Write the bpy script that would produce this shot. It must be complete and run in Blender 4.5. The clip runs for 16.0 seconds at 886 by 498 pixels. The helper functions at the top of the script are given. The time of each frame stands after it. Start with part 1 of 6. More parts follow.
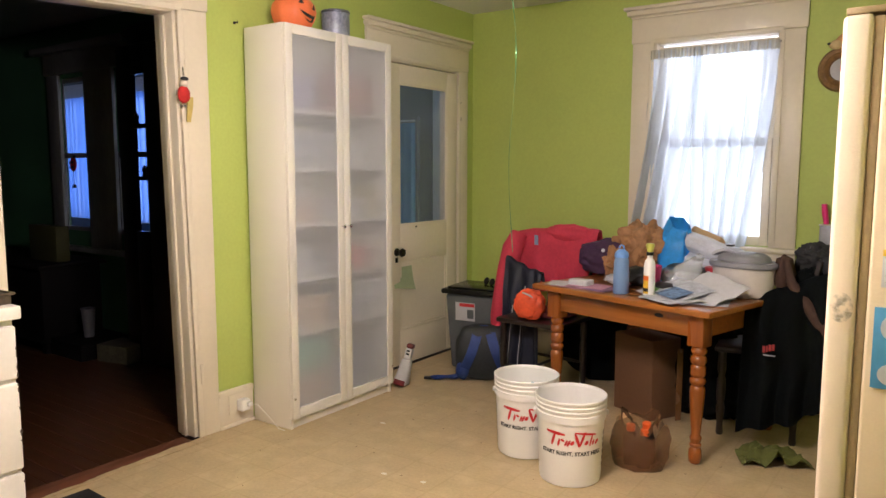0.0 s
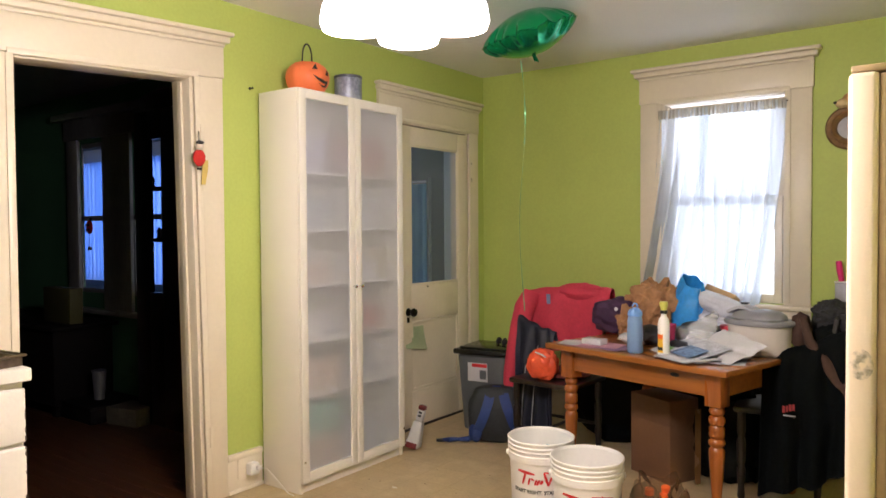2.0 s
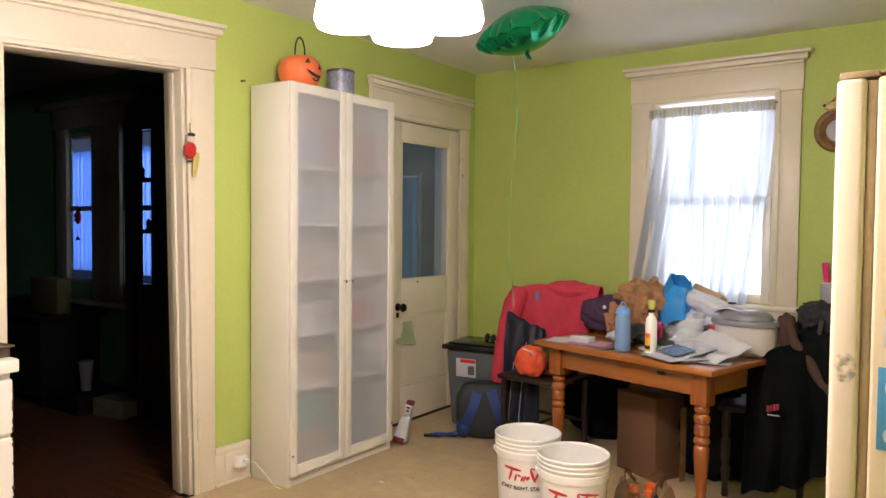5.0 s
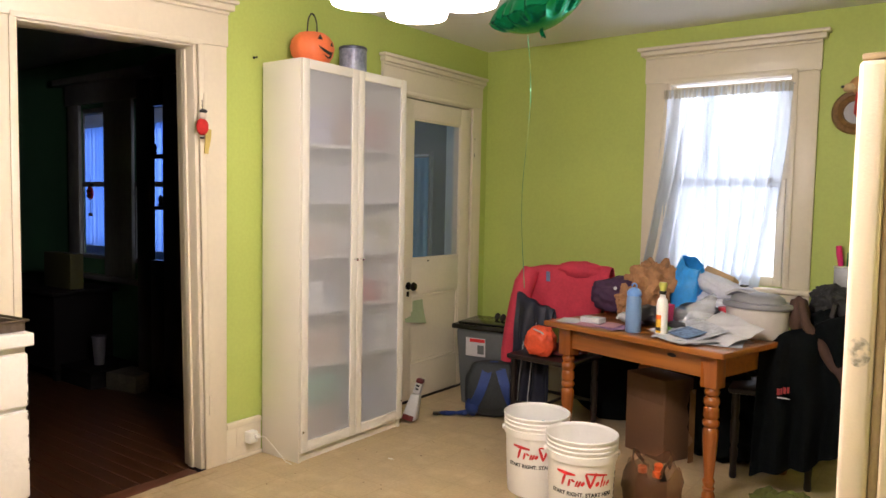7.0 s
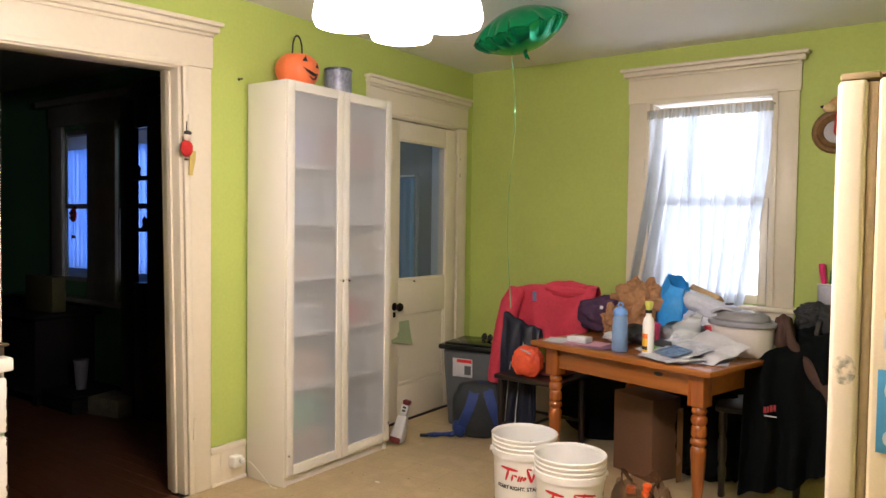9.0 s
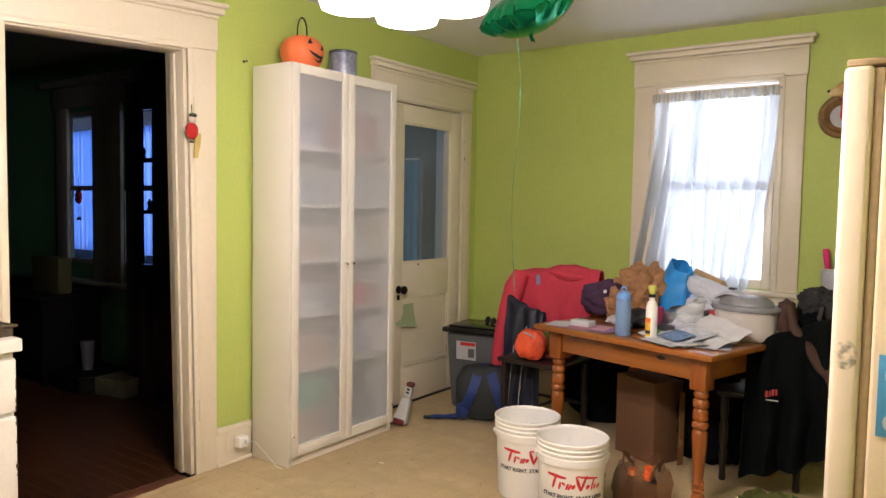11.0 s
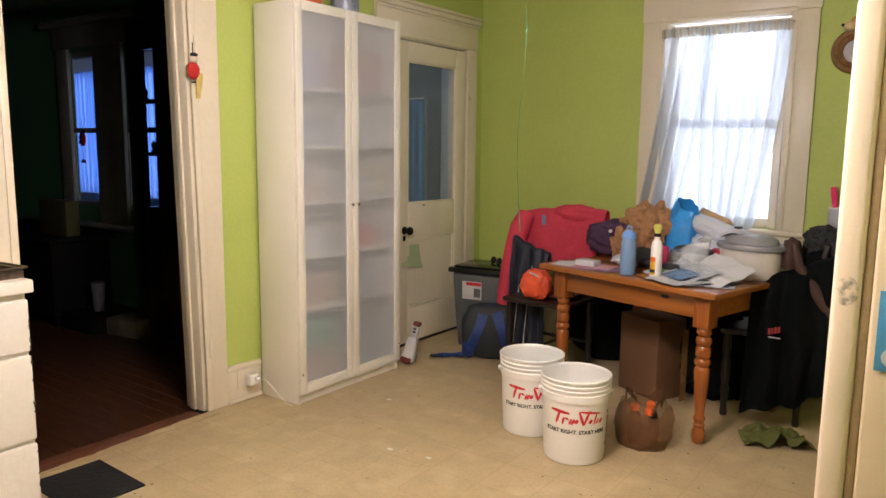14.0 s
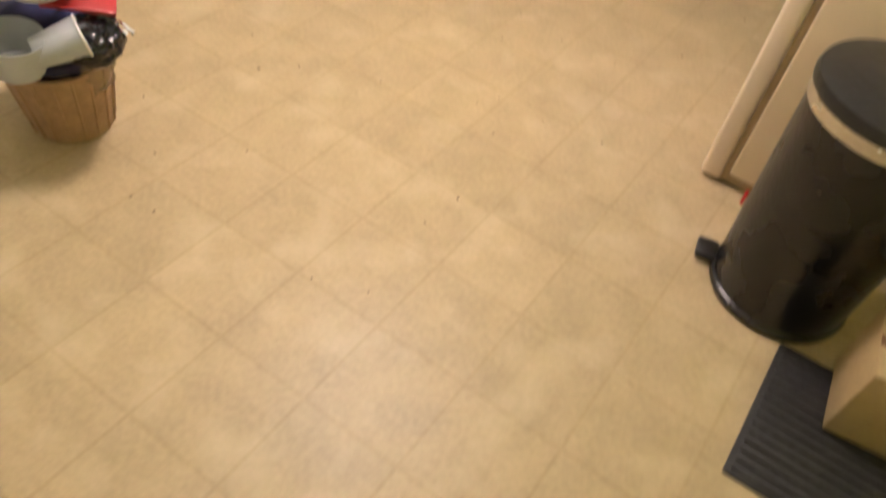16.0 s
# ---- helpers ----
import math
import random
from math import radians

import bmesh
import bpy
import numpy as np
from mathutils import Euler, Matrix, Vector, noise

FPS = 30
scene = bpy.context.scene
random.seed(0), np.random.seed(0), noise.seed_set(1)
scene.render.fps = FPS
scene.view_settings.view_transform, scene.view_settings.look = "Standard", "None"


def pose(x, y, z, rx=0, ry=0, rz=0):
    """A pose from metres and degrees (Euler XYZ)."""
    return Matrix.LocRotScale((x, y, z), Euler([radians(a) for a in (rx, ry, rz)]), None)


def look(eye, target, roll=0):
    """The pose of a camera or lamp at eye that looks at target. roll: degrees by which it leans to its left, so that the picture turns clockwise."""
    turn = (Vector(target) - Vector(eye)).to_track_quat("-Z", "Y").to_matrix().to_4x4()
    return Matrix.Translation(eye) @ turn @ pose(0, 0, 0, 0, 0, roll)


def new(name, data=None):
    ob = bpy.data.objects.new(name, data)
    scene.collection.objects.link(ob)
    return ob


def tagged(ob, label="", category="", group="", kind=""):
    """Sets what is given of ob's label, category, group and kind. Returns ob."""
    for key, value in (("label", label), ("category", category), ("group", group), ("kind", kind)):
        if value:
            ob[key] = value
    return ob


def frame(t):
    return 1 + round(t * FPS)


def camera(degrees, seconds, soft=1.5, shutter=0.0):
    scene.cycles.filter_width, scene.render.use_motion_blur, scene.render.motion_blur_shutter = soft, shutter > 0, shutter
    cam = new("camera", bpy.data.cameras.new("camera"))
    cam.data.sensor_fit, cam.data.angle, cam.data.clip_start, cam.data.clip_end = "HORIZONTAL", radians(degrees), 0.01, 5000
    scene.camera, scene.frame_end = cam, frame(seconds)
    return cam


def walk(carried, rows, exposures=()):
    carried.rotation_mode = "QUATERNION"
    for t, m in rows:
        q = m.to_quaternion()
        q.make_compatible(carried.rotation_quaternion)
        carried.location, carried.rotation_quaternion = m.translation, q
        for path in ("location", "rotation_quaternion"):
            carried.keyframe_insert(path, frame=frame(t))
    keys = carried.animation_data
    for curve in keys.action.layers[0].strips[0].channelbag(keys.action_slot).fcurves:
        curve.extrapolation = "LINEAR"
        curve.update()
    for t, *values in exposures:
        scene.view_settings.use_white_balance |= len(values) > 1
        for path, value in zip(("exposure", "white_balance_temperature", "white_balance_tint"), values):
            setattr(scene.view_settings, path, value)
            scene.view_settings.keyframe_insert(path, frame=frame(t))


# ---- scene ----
PATH = [
    (0, (2.993, -2.448, 1.324), (1.841, -0.829, 1.102), 0.07),
    (0.5, (2.992, -2.448, 1.326), (1.841, -0.827, 1.108), -0.14),
    (1, (2.994, -2.449, 1.327), (1.842, -0.828, 1.115), -0.12),
    (1.5, (2.995, -2.448, 1.327), (1.845, -0.825, 1.120), -0.18),
    (2, (2.993, -2.445, 1.319), (1.808, -0.835, 1.263), -0.36),
    (2.5, (2.994, -2.451, 1.330), (1.807, -0.842, 1.296), -0.14),
    (3, (2.995, -2.451, 1.330), (1.817, -0.835, 1.287), -0.15),
    (3.5, (2.997, -2.454, 1.327), (1.835, -0.827, 1.257), 0.30),
    (6, (2.991, -2.454, 1.330), (1.824, -0.831, 1.257), 0.70),
    (6.5, (2.986, -2.450, 1.332), (1.801, -0.842, 1.238), 0.69),
    (7, (2.987, -2.455, 1.328), (1.806, -0.846, 1.199), 1.07),
    (7.5, (2.985, -2.452, 1.327), (1.815, -0.837, 1.188), 0.95),
    (8, (2.987, -2.453, 1.327), (1.837, -0.824, 1.172), 1.07),
    (8.5, (2.985, -2.448, 1.328), (1.827, -0.821, 1.226), 0.86),
    (9, (2.986, -2.449, 1.329), (1.833, -0.817, 1.256), 0.75),
    (9.5, (2.988, -2.456, 1.330), (1.836, -0.825, 1.215), 0.70),
    (12, (2.991, -2.460, 1.332), (1.831, -0.835, 1.210), 1.03),
    (12.5, (2.993, -2.457, 1.331), (1.844, -0.824, 1.201), 0.86),
    (13, (2.992, -2.458, 1.331), (1.844, -0.826, 1.197), 0.71),
    (13.5, (3.000, -2.464, 1.327), (1.841, -0.858, 1.049), 0.68),
    (14, (2.997, -2.460, 1.327), (1.834, -0.857, 1.046), 0.65),
    (14.5, (2.993, -2.465, 1.333), (1.831, -0.860, 1.060), 0.78),
    (15, (2.972, -2.503, 1.256), (1.865, -0.919, 0.740), 2.72),
    (15.2, (2.978, -2.522, 1.260), (1.935, -0.922, 0.667), 3.74),
    (15.3, (2.975, -2.531, 1.264), (1.979, -0.924, 0.610), 4.85),
    (15.4, (2.980, -2.503, 1.267), (2.032, -0.900, 0.535), 6.06),
    (15.5, (2.983, -2.477, 1.253), (2.062, -0.907, 0.423), 6.87),
    (15.6, (2.996, -2.493, 1.243), (2.100, -0.986, 0.281), 7.51),
    (15.7, (2.996, -2.510, 1.256), (2.190, -1.072, 0.123), 9.05),
    (15.8, (2.991, -2.500, 1.259), (2.240, -1.159, -0.021), 9.82),
    (15.9, (2.968, -2.492, 1.262), (2.275, -1.242, -0.136), 10.10),
    (16, (2.944, -2.510, 1.271), (2.316, -1.318, -0.208), 10.07),
]
cam = camera(62.91, 16.0, shutter=0.4)
walk(cam, [(t, look(eye, target, roll)) for t, eye, target, roll in PATH], exposures=[(0.0, -0.08, 5900, 22), (1.5, -0.06, 5900, 22), (2.5, 0.02, 5900, 22), (13.0, 0.0, 5900, 22), (13.5, -0.10, 5900, 22), (14.5, -0.12, 5900, 22), (15.0, -0.25, 5900, 22), (16.0, -0.16, 5900, 22)])

# ---- light ----
world = bpy.data.worlds.new("world")
scene.world = world
world.use_nodes = True
_wn = world.node_tree.nodes
_sky = _wn.new("ShaderNodeTexSky")
_sky.sky_type = "NISHITA"
_sky.sun_disc = False
_sky.sun_elevation = radians(40)
_sky.sun_rotation = radians(200)
world.node_tree.links.new(_sky.outputs[0], _wn["Background"].inputs[0])
_wn["Background"].inputs[1].default_value = 0.12

LAMP = (1.878, -1.08)  # ceiling fixture over the middle of the room


def area(name, m, sx, sy, watts, color):
    d = bpy.data.lights.new(name, "AREA")
    d.shape, d.size, d.size_y, d.energy, d.color = "RECTANGLE", sx, sy, watts, color
    ob = new(name, d)
    ob.matrix_world = m
    return ob


def bulb(name, place, watts, radius, color):
    d = bpy.data.lights.new(name, "POINT")
    d.energy, d.color, d.shadow_soft_size = watts, color, radius
    ob = new(name, d)
    ob.location = place
    return ob


area("window_daylight", look((1.74, 2.36, 1.50), (1.75, 0.0, 1.25)), 0.80, 1.25, 11, (0.86, 0.93, 1.0))
area("porch_daylight", look((-6.3, 2.855, 1.47), (-6.3, 0.0, 1.3)), 3.7, 1.6, 30, (0.42, 0.59, 1.0))
for k in range(4):
    a = radians(35 + 90 * k)
    bulb("bulb", (LAMP[0] + 0.122 * math.cos(a), LAMP[1] + 0.122 * math.sin(a), 1.86), 15.0, 0.04, (1.0, 0.86, 0.70))


# ---- materials ----
def mat(name, color, rough=0.5, metal=0.0, vary=0.12, scale=6.0, fine=60.0, bump=0.02, spec=0.5, tint=None, stain=0.0, coat=0.0, island=0.0, stretch=(1, 1, 1)):
    """A surface of one colour with blotches (scale), fine grain (fine), optional stains of another tint, and relief."""
    m = bpy.data.materials.new(name)
    m.use_nodes = True
    n, l = m.node_tree.nodes, m.node_tree.links
    p = n["Principled BSDF"]
    tc = n.new("ShaderNodeTexCoord")
    mp = n.new("ShaderNodeMapping")
    mp.inputs["Scale"].default_value = stretch
    l.new(tc.outputs["Object"], mp.inputs[0])
    big, small = n.new("ShaderNodeTexNoise"), n.new("ShaderNodeTexNoise")
    big.inputs["Scale"].default_value, big.inputs["Detail"].default_value = scale, 3
    small.inputs["Scale"].default_value, small.inputs["Detail"].default_value = fine, 4
    for t in (big, small):
        l.new(mp.outputs[0], t.inputs["Vector"])
    add = n.new("ShaderNodeMath")
    add.operation = "ADD"
    l.new(big.outputs[0], add.inputs[0])
    l.new(small.outputs[0], add.inputs[1])
    rng = n.new("ShaderNodeMapRange")
    rng.inputs[1].default_value, rng.inputs[2].default_value = 0.7, 1.3
    rng.inputs[3].default_value, rng.inputs[4].default_value = 1 - vary, 1 + vary
    l.new(add.outputs[0], rng.inputs[0])
    hsv = n.new("ShaderNodeHueSaturation")
    hsv.inputs["Color"].default_value = (*color, 1)
    l.new(rng.outputs[0], hsv.inputs["Value"])
    out = hsv.outputs[0]
    if stain:
        mix = n.new("ShaderNodeMix")
        mix.data_type = "RGBA"
        st = n.new("ShaderNodeTexNoise")
        st.inputs["Scale"].default_value, st.inputs["Detail"].default_value = scale * 0.7, 6
        l.new(mp.outputs[0], st.inputs["Vector"])
        sr = n.new("ShaderNodeMapRange")
        sr.inputs[1].default_value, sr.inputs[2].default_value = 0.52, 0.72
        sr.inputs[4].default_value = stain
        l.new(st.outputs[0], sr.inputs[0])
        l.new(sr.outputs[0], mix.inputs[0])
        l.new(out, mix.inputs[6])
        mix.inputs[7].default_value = (*(tint or color), 1)
        out = mix.outputs[2]
    l.new(out, p.inputs["Base Color"])
    rr = n.new("ShaderNodeMapRange")
    rr.inputs[3].default_value, rr.inputs[4].default_value = max(rough - 0.08, 0.03), min(rough + 0.08, 1)
    l.new(big.outputs[0], rr.inputs[0])
    l.new(rr.outputs[0], p.inputs["Roughness"])
    p.inputs["Metallic"].default_value = metal
    p.inputs["Specular IOR Level"].default_value = spec
    p.inputs["Coat Weight"].default_value = coat
    if bump:
        b = n.new("ShaderNodeBump")
        b.inputs["Strength"].default_value, b.inputs["Distance"].default_value = 0.5, bump * 0.1
        l.new(add.outputs[0], b.inputs["Height"])
        l.new(b.outputs[0], p.inputs["Normal"])
    return m


def clear(name, color, rough=0.05, alpha=0.4):
    """Thin see-through plastic or glass."""
    m = mat(name, color, rough, vary=0.03, bump=0)
    p = m.node_tree.nodes["Principled BSDF"]
    p.inputs["Alpha"].default_value = alpha
    return m


def glow(name, color, strength):
    m = bpy.data.materials.new(name)
    m.use_nodes = True
    p = m.node_tree.nodes["Principled BSDF"]
    p.inputs["Base Color"].default_value = (*color, 1)
    p.inputs["Emission Color"].default_value = (*color, 1)
    p.inputs["Emission Strength"].default_value = strength
    return m


M_GREEN = mat("lime_wall_paint", (0.47, 0.56, 0.135), 0.55, vary=0.05, scale=1.5, fine=60, bump=0.004, spec=0.35)
M_TRIM = mat("cream_trim_paint", (0.75, 0.67, 0.53), 0.38, vary=0.03, scale=3, fine=40, bump=0.005, tint=(0.62, 0.53, 0.40), stain=0.18)
M_CEIL = mat("ceiling_paint", (0.80, 0.78, 0.74), 0.8, vary=0.04, scale=1.2, fine=120, bump=0.02)
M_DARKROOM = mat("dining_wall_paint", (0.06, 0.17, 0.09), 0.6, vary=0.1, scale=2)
M_DARKTRIM = mat("stained_oak_and_unlit_ceiling", (0.26, 0.255, 0.26), 0.4, vary=0.2, scale=5, stretch=(1, 1, 0.2))
M_CAB = mat("white_melamine", (0.80, 0.76, 0.68), 0.35, vary=0.02, scale=2, fine=150, bump=0.004)


# ---- helpers for things ----
def mesh_of(name, bm, material, smooth=True):
    me = bpy.data.meshes.new(name)
    bm.normal_update()
    bm.to_mesh(me)
    bm.free()
    for one in material if isinstance(material, (list, tuple)) else [material]:
        me.materials.append(one)
    if smooth:
        me.polygons.foreach_set("use_smooth", [True] * len(me.polygons))
        me.set_sharp_from_angle(angle=radians(38))
    return me


def part(name, bm, material, parent=None, label="", m=None, smooth=True):
    ob = new(name, mesh_of(name, bm, material, smooth))
    if parent:
        ob.parent = parent
    if m is not None:
        ob.matrix_basis = m
    if label:
        tagged(ob, label)
    return ob


def thing(name, m, label, category, group="", kind=""):
    ob = new(name)
    ob.empty_display_size = 0.1
    ob.matrix_basis = m
    return tagged(ob, label, category, group, kind)


def box(x0, x1, y0, y1, z0, z1, bevel=0.0, seg=2, bm=None, m=None):
    own = bmesh.new()
    bmesh.ops.create_cube(own, size=1)
    bmesh.ops.scale(own, vec=(x1 - x0, y1 - y0, z1 - z0), verts=own.verts)
    bmesh.ops.translate(own, vec=((x0 + x1) / 2, (y0 + y1) / 2, (z0 + z1) / 2), verts=own.verts)
    if bevel:
        bmesh.ops.bevel(own, geom=own.edges[:], offset=bevel, segments=seg, profile=0.5, affect="EDGES")
    if m is not None:
        own.transform(m)
    return join(bm, own)


def join(bm, own):
    if bm is None:
        return own
    me = bpy.data.meshes.new("tmp")
    own.to_mesh(me)
    own.free()
    bm.from_mesh(me)
    bpy.data.meshes.remove(me)
    return bm


def lathe(profile, seg=32, bm=None, m=None, caps=True):
    """Turns (radius, height) pairs round z."""
    own = bmesh.new()
    rings = []
    for r, z in profile:
        if r < 1e-5:
            rings.append([own.verts.new((0, 0, z))])
        else:
            rings.append([own.verts.new((r * math.cos(2 * math.pi * k / seg), r * math.sin(2 * math.pi * k / seg), z)) for k in range(seg)])
    for a, b in zip(rings, rings[1:]):
        for k in range(seg):
            j = (k + 1) % seg
            if len(a) == 1 and len(b) > 1:
                own.faces.new((a[0], b[j], b[k]))
            elif len(b) == 1 and len(a) > 1:
                own.faces.new((a[k], a[j], b[0]))
            elif len(a) > 1:
                own.faces.new((a[k], a[j], b[j], b[k]))
    if caps:
        if len(rings[0]) > 1:
            own.faces.new(rings[0][::-1])
        if len(rings[-1]) > 1:
            own.faces.new(rings[-1])
    bmesh.ops.recalc_face_normals(own, faces=own.faces[:])
    if m is not None:
        own.transform(m)
    return join(bm, own)


def tube(points, radius, seg=8, bm=None):
    """A round bar along points; radius may be one number or one for each point."""
    own = bmesh.new()
    pts = [Vector(p) for p in points]
    rad = radius if isinstance(radius, (list, tuple)) else [radius] * len(pts)
    rings = []
    side = None
    for i, p in enumerate(pts):
        d = (pts[min(i + 1, len(pts) - 1)] - pts[max(i - 1, 0)]).normalized()
        ref = side if side is not None else (Vector((0, 0, 1)) if abs(d.z) < 0.9 else Vector((1, 0, 0)))
        u = d.cross(ref).cross(d)
        u = u.normalized() if u.length > 1e-6 else d.orthogonal().normalized()
        side = u
        v = d.cross(u)
        rings.append([own.verts.new(p + rad[i] * (math.cos(2 * math.pi * k / seg) * u + math.sin(2 * math.pi * k / seg) * v)) for k in range(seg)])
    for a, b in zip(rings, rings[1:]):
        for k in range(seg):
            own.faces.new((a[k], a[(k + 1) % seg], b[(k + 1) % seg], b[k]))
    own.faces.new(rings[0][::-1])
    own.faces.new(rings[-1])
    bmesh.ops.recalc_face_normals(own, faces=own.faces[:])
    return join(bm, own)


def sheet(fn, nu, nv, thick=0.0, bm=None):
    """A cloth or paper surface fn(u, v) -> place for u, v in 0..1, given some thickness."""
    own = bmesh.new()
    grid = [[own.verts.new(fn(i / nu, j / nv)) for j in range(nv + 1)] for i in range(nu + 1)]
    for i in range(nu):
        for j in range(nv):
            own.faces.new((grid[i][j], grid[i + 1][j], grid[i + 1][j + 1], grid[i][j + 1]))
    own.normal_update()
    if thick:
        bmesh.ops.solidify(own, geom=own.faces[:], thickness=thick)
    return join(bm, own)


def lump(size, cut=4, amount=0.12, freq=3.0, seed=0, power=1.0, bm=None, m=None, flat=True, crease=0.0):
    """A soft crumpled body of the given half sizes, standing on z = 0 where flat."""
    own = bmesh.new()
    bmesh.ops.create_icosphere(own, subdivisions=cut, radius=1)
    off = Vector((seed * 7.3, seed * 3.1, seed * 1.7))
    for v in own.verts:
        d = v.co.normalized()
        q = Vector([math.copysign(abs(c) ** power, c) for c in d])
        k = 1 + amount * noise.fractal(d * freq + off, 1.0, 2.0, 3) + amount * 0.6 * (0.5 - abs(noise.noise(d * freq * 1.7 + off))) 
        if crease:
            k += crease * (0.5 - 2.2 * abs(noise.noise(d * freq * 2.1 + off * 2))) + crease * 0.5 * (0.4 - 2 * abs(noise.noise(d * freq * 4.7 + off)))
        co = Vector((q.x * size[0], q.y * size[1], q.z * size[2])) * k
        if flat:
            co.z = max(co.z + size[2], 0.0)
        v.co = co
    if m is not None:
        own.transform(m)
    return join(bm, own)


def wob(x, y, z, f, seed=0.0):
    return noise.noise(Vector((x * f + seed * 5.1, y * f + seed * 2.3, z * f + seed)))


def words(text, size, material, m, depth=0.0006, shear=0.0, name="lettering", parent=None, bend=0.0, space=1.0, heavy=0.0):
    """Printed letters as a thin mesh; bend: radius of the drum (axis along local y) that they lie on."""
    cu = bpy.data.curves.new("tmp", "FONT")
    cu.body, cu.size, cu.extrude, cu.shear, cu.align_x, cu.align_y = text, size, depth, shear, "CENTER", "CENTER"
    cu.space_character, cu.resolution_u, cu.offset = space, 2, heavy
    ob = new("tmp", cu)
    bpy.context.view_layer.update()
    me = bpy.data.meshes.new_from_object(ob.evaluated_get(bpy.context.evaluated_depsgraph_get()))
    bpy.data.objects.remove(ob)
    bpy.data.curves.remove(cu)
    if bend:
        bm = bmesh.new()
        bm.from_mesh(me)
        bmesh.ops.triangulate(bm, faces=bm.faces[:])
        long = [e for e in bm.edges if e.calc_length() > size * 0.3]
        bmesh.ops.subdivide_edges(bm, edges=long, cuts=2)
        for v in bm.verts:
            a = v.co.x / bend
            v.co = Vector(((bend + v.co.z) * math.sin(a), v.co.y, (bend + v.co.z) * math.cos(a)))
        bm.to_mesh(me)
        bm.free()
    me.materials.clear()
    me.materials.append(material)
    me.name = name
    ob = new(name, me)
    ob.parent = parent
    ob.matrix_basis = m
    return ob


# ---- the room ----
WX, WY, CZ = 3.72, 2.14, 2.445  # far side walls and ceiling
BACK = -3.9
T = 0.135


def wall_with_hole(name, axis, at, thick, lo, hi, holes, material, label):
    """A wall along x or y with openings (a0, a1, z0, z1); thick goes away from the room."""
    bm = bmesh.new()
    cuts = sorted({lo, hi, *(h[0] for h in holes), *(h[1] for h in holes)})
    for a, b in zip(cuts, cuts[1:]):
        spans = [(0.0, CZ)]
        for h in holes:
            if h[0] <= a and b <= h[1]:
                spans = [s for s0, s1 in spans for s in ((s0, min(s1, h[2])), (max(s0, h[3]), s1)) if s[1] - s[0] > 0.001]
        for z0, z1 in spans:
            c0, c1 = sorted((at, at + thick))
            if axis == "x":
                box(a, b, c0, c1, z0, z1, bm=bm)
            else:
                box(c0, c1, a, b, z0, z1, bm=bm)
    bmesh.ops.remove_doubles(bm, verts=bm.verts, dist=0.0005)
    return tagged(part(name, bm, material, smooth=False), label, "wall", kind="structure")


DOORWAY = (-1.185, -0.368, 0.0, 2.048)  # opening to the dining room
BACKDOOR = (1.105, 1.925, 0.0, 2.012)
WINDOW = (1.361, 2.110, 0.86, 2.111)
wall_with_hole("wall_west", "y", 0.0, -T, BACK, WY + T, [(DOORWAY[0], DOORWAY[1] + 0.045, 0.0, DOORWAY[3] + 0.012), BACKDOOR], M_GREEN, "lime green painted plaster kitchen wall")
wall_with_hole("wall_north", "x", WY, T, 0.0, WX + T, [WINDOW], M_GREEN, "lime green painted plaster wall around the window")
wall_with_hole("wall_east", "y", WX, T, BACK, WY, [], M_GREEN, "lime green painted plaster wall behind the refrigerator")
# unseen wall behind the camera; off-white so that it bounces no green light
wall_with_hole("wall_south", "x", BACK, -T, -T, WX + T, [], M_CEIL, "unseen south wall, off-white to keep bounced light neutral")
tagged(part("ceiling", box(-T, WX + T, BACK - T, WY + T, CZ, CZ + 0.1), M_CEIL, smooth=False), "off-white painted plaster ceiling", "ceiling", kind="structure")
# ---- more materials ----
def vinyl():
    """Sheet vinyl printed with 0.3 m tiles in two tones, marbled, with thin darker joints."""
    m = mat("beige_vinyl", (0.47, 0.362, 0.204), 0.42, vary=0.11, scale=9, fine=70, bump=0.006, tint=(0.62, 0.50, 0.31), stain=0.55, spec=0.35)
    n, l = m.node_tree.nodes, m.node_tree.links
    p = n["Principled BSDF"]
    tc = n.new("ShaderNodeTexCoord")
    br = n.new("ShaderNodeTexBrick")
    br.offset, br.squash = 0.0, 1.0
    for k, v in (("Scale", 1.0), ("Mortar Size", 0.007), ("Mortar Smooth", 0.9), ("Brick Width", 0.2275), ("Row Height", 0.2275), ("Bias", 0.0)):
        br.inputs[k].default_value = v
    br.inputs["Color1"].default_value = (0.965, 0.965, 0.96, 1)
    br.inputs["Color2"].default_value = (1.04, 1.035, 1.03, 1)
    br.inputs["Mortar"].default_value = (0.925, 0.91, 0.87, 1)
    mv = n.new("ShaderNodeMapping")
    mv.inputs["Location"].default_value = (-0.15, -0.06, 0)
    l.new(tc.outputs["Object"], mv.inputs[0])
    l.new(mv.outputs[0], br.inputs["Vector"])
    mul = n.new("ShaderNodeMix")
    mul.data_type, mul.blend_type = "RGBA", "MULTIPLY"
    mul.inputs[0].default_value = 1.0
    old = p.inputs["Base Color"].links[0].from_socket
    l.new(old, mul.inputs[6])
    l.new(br.outputs[0], mul.inputs[7])
    l.new(mul.outputs[2], p.inputs["Base Color"])
    return m


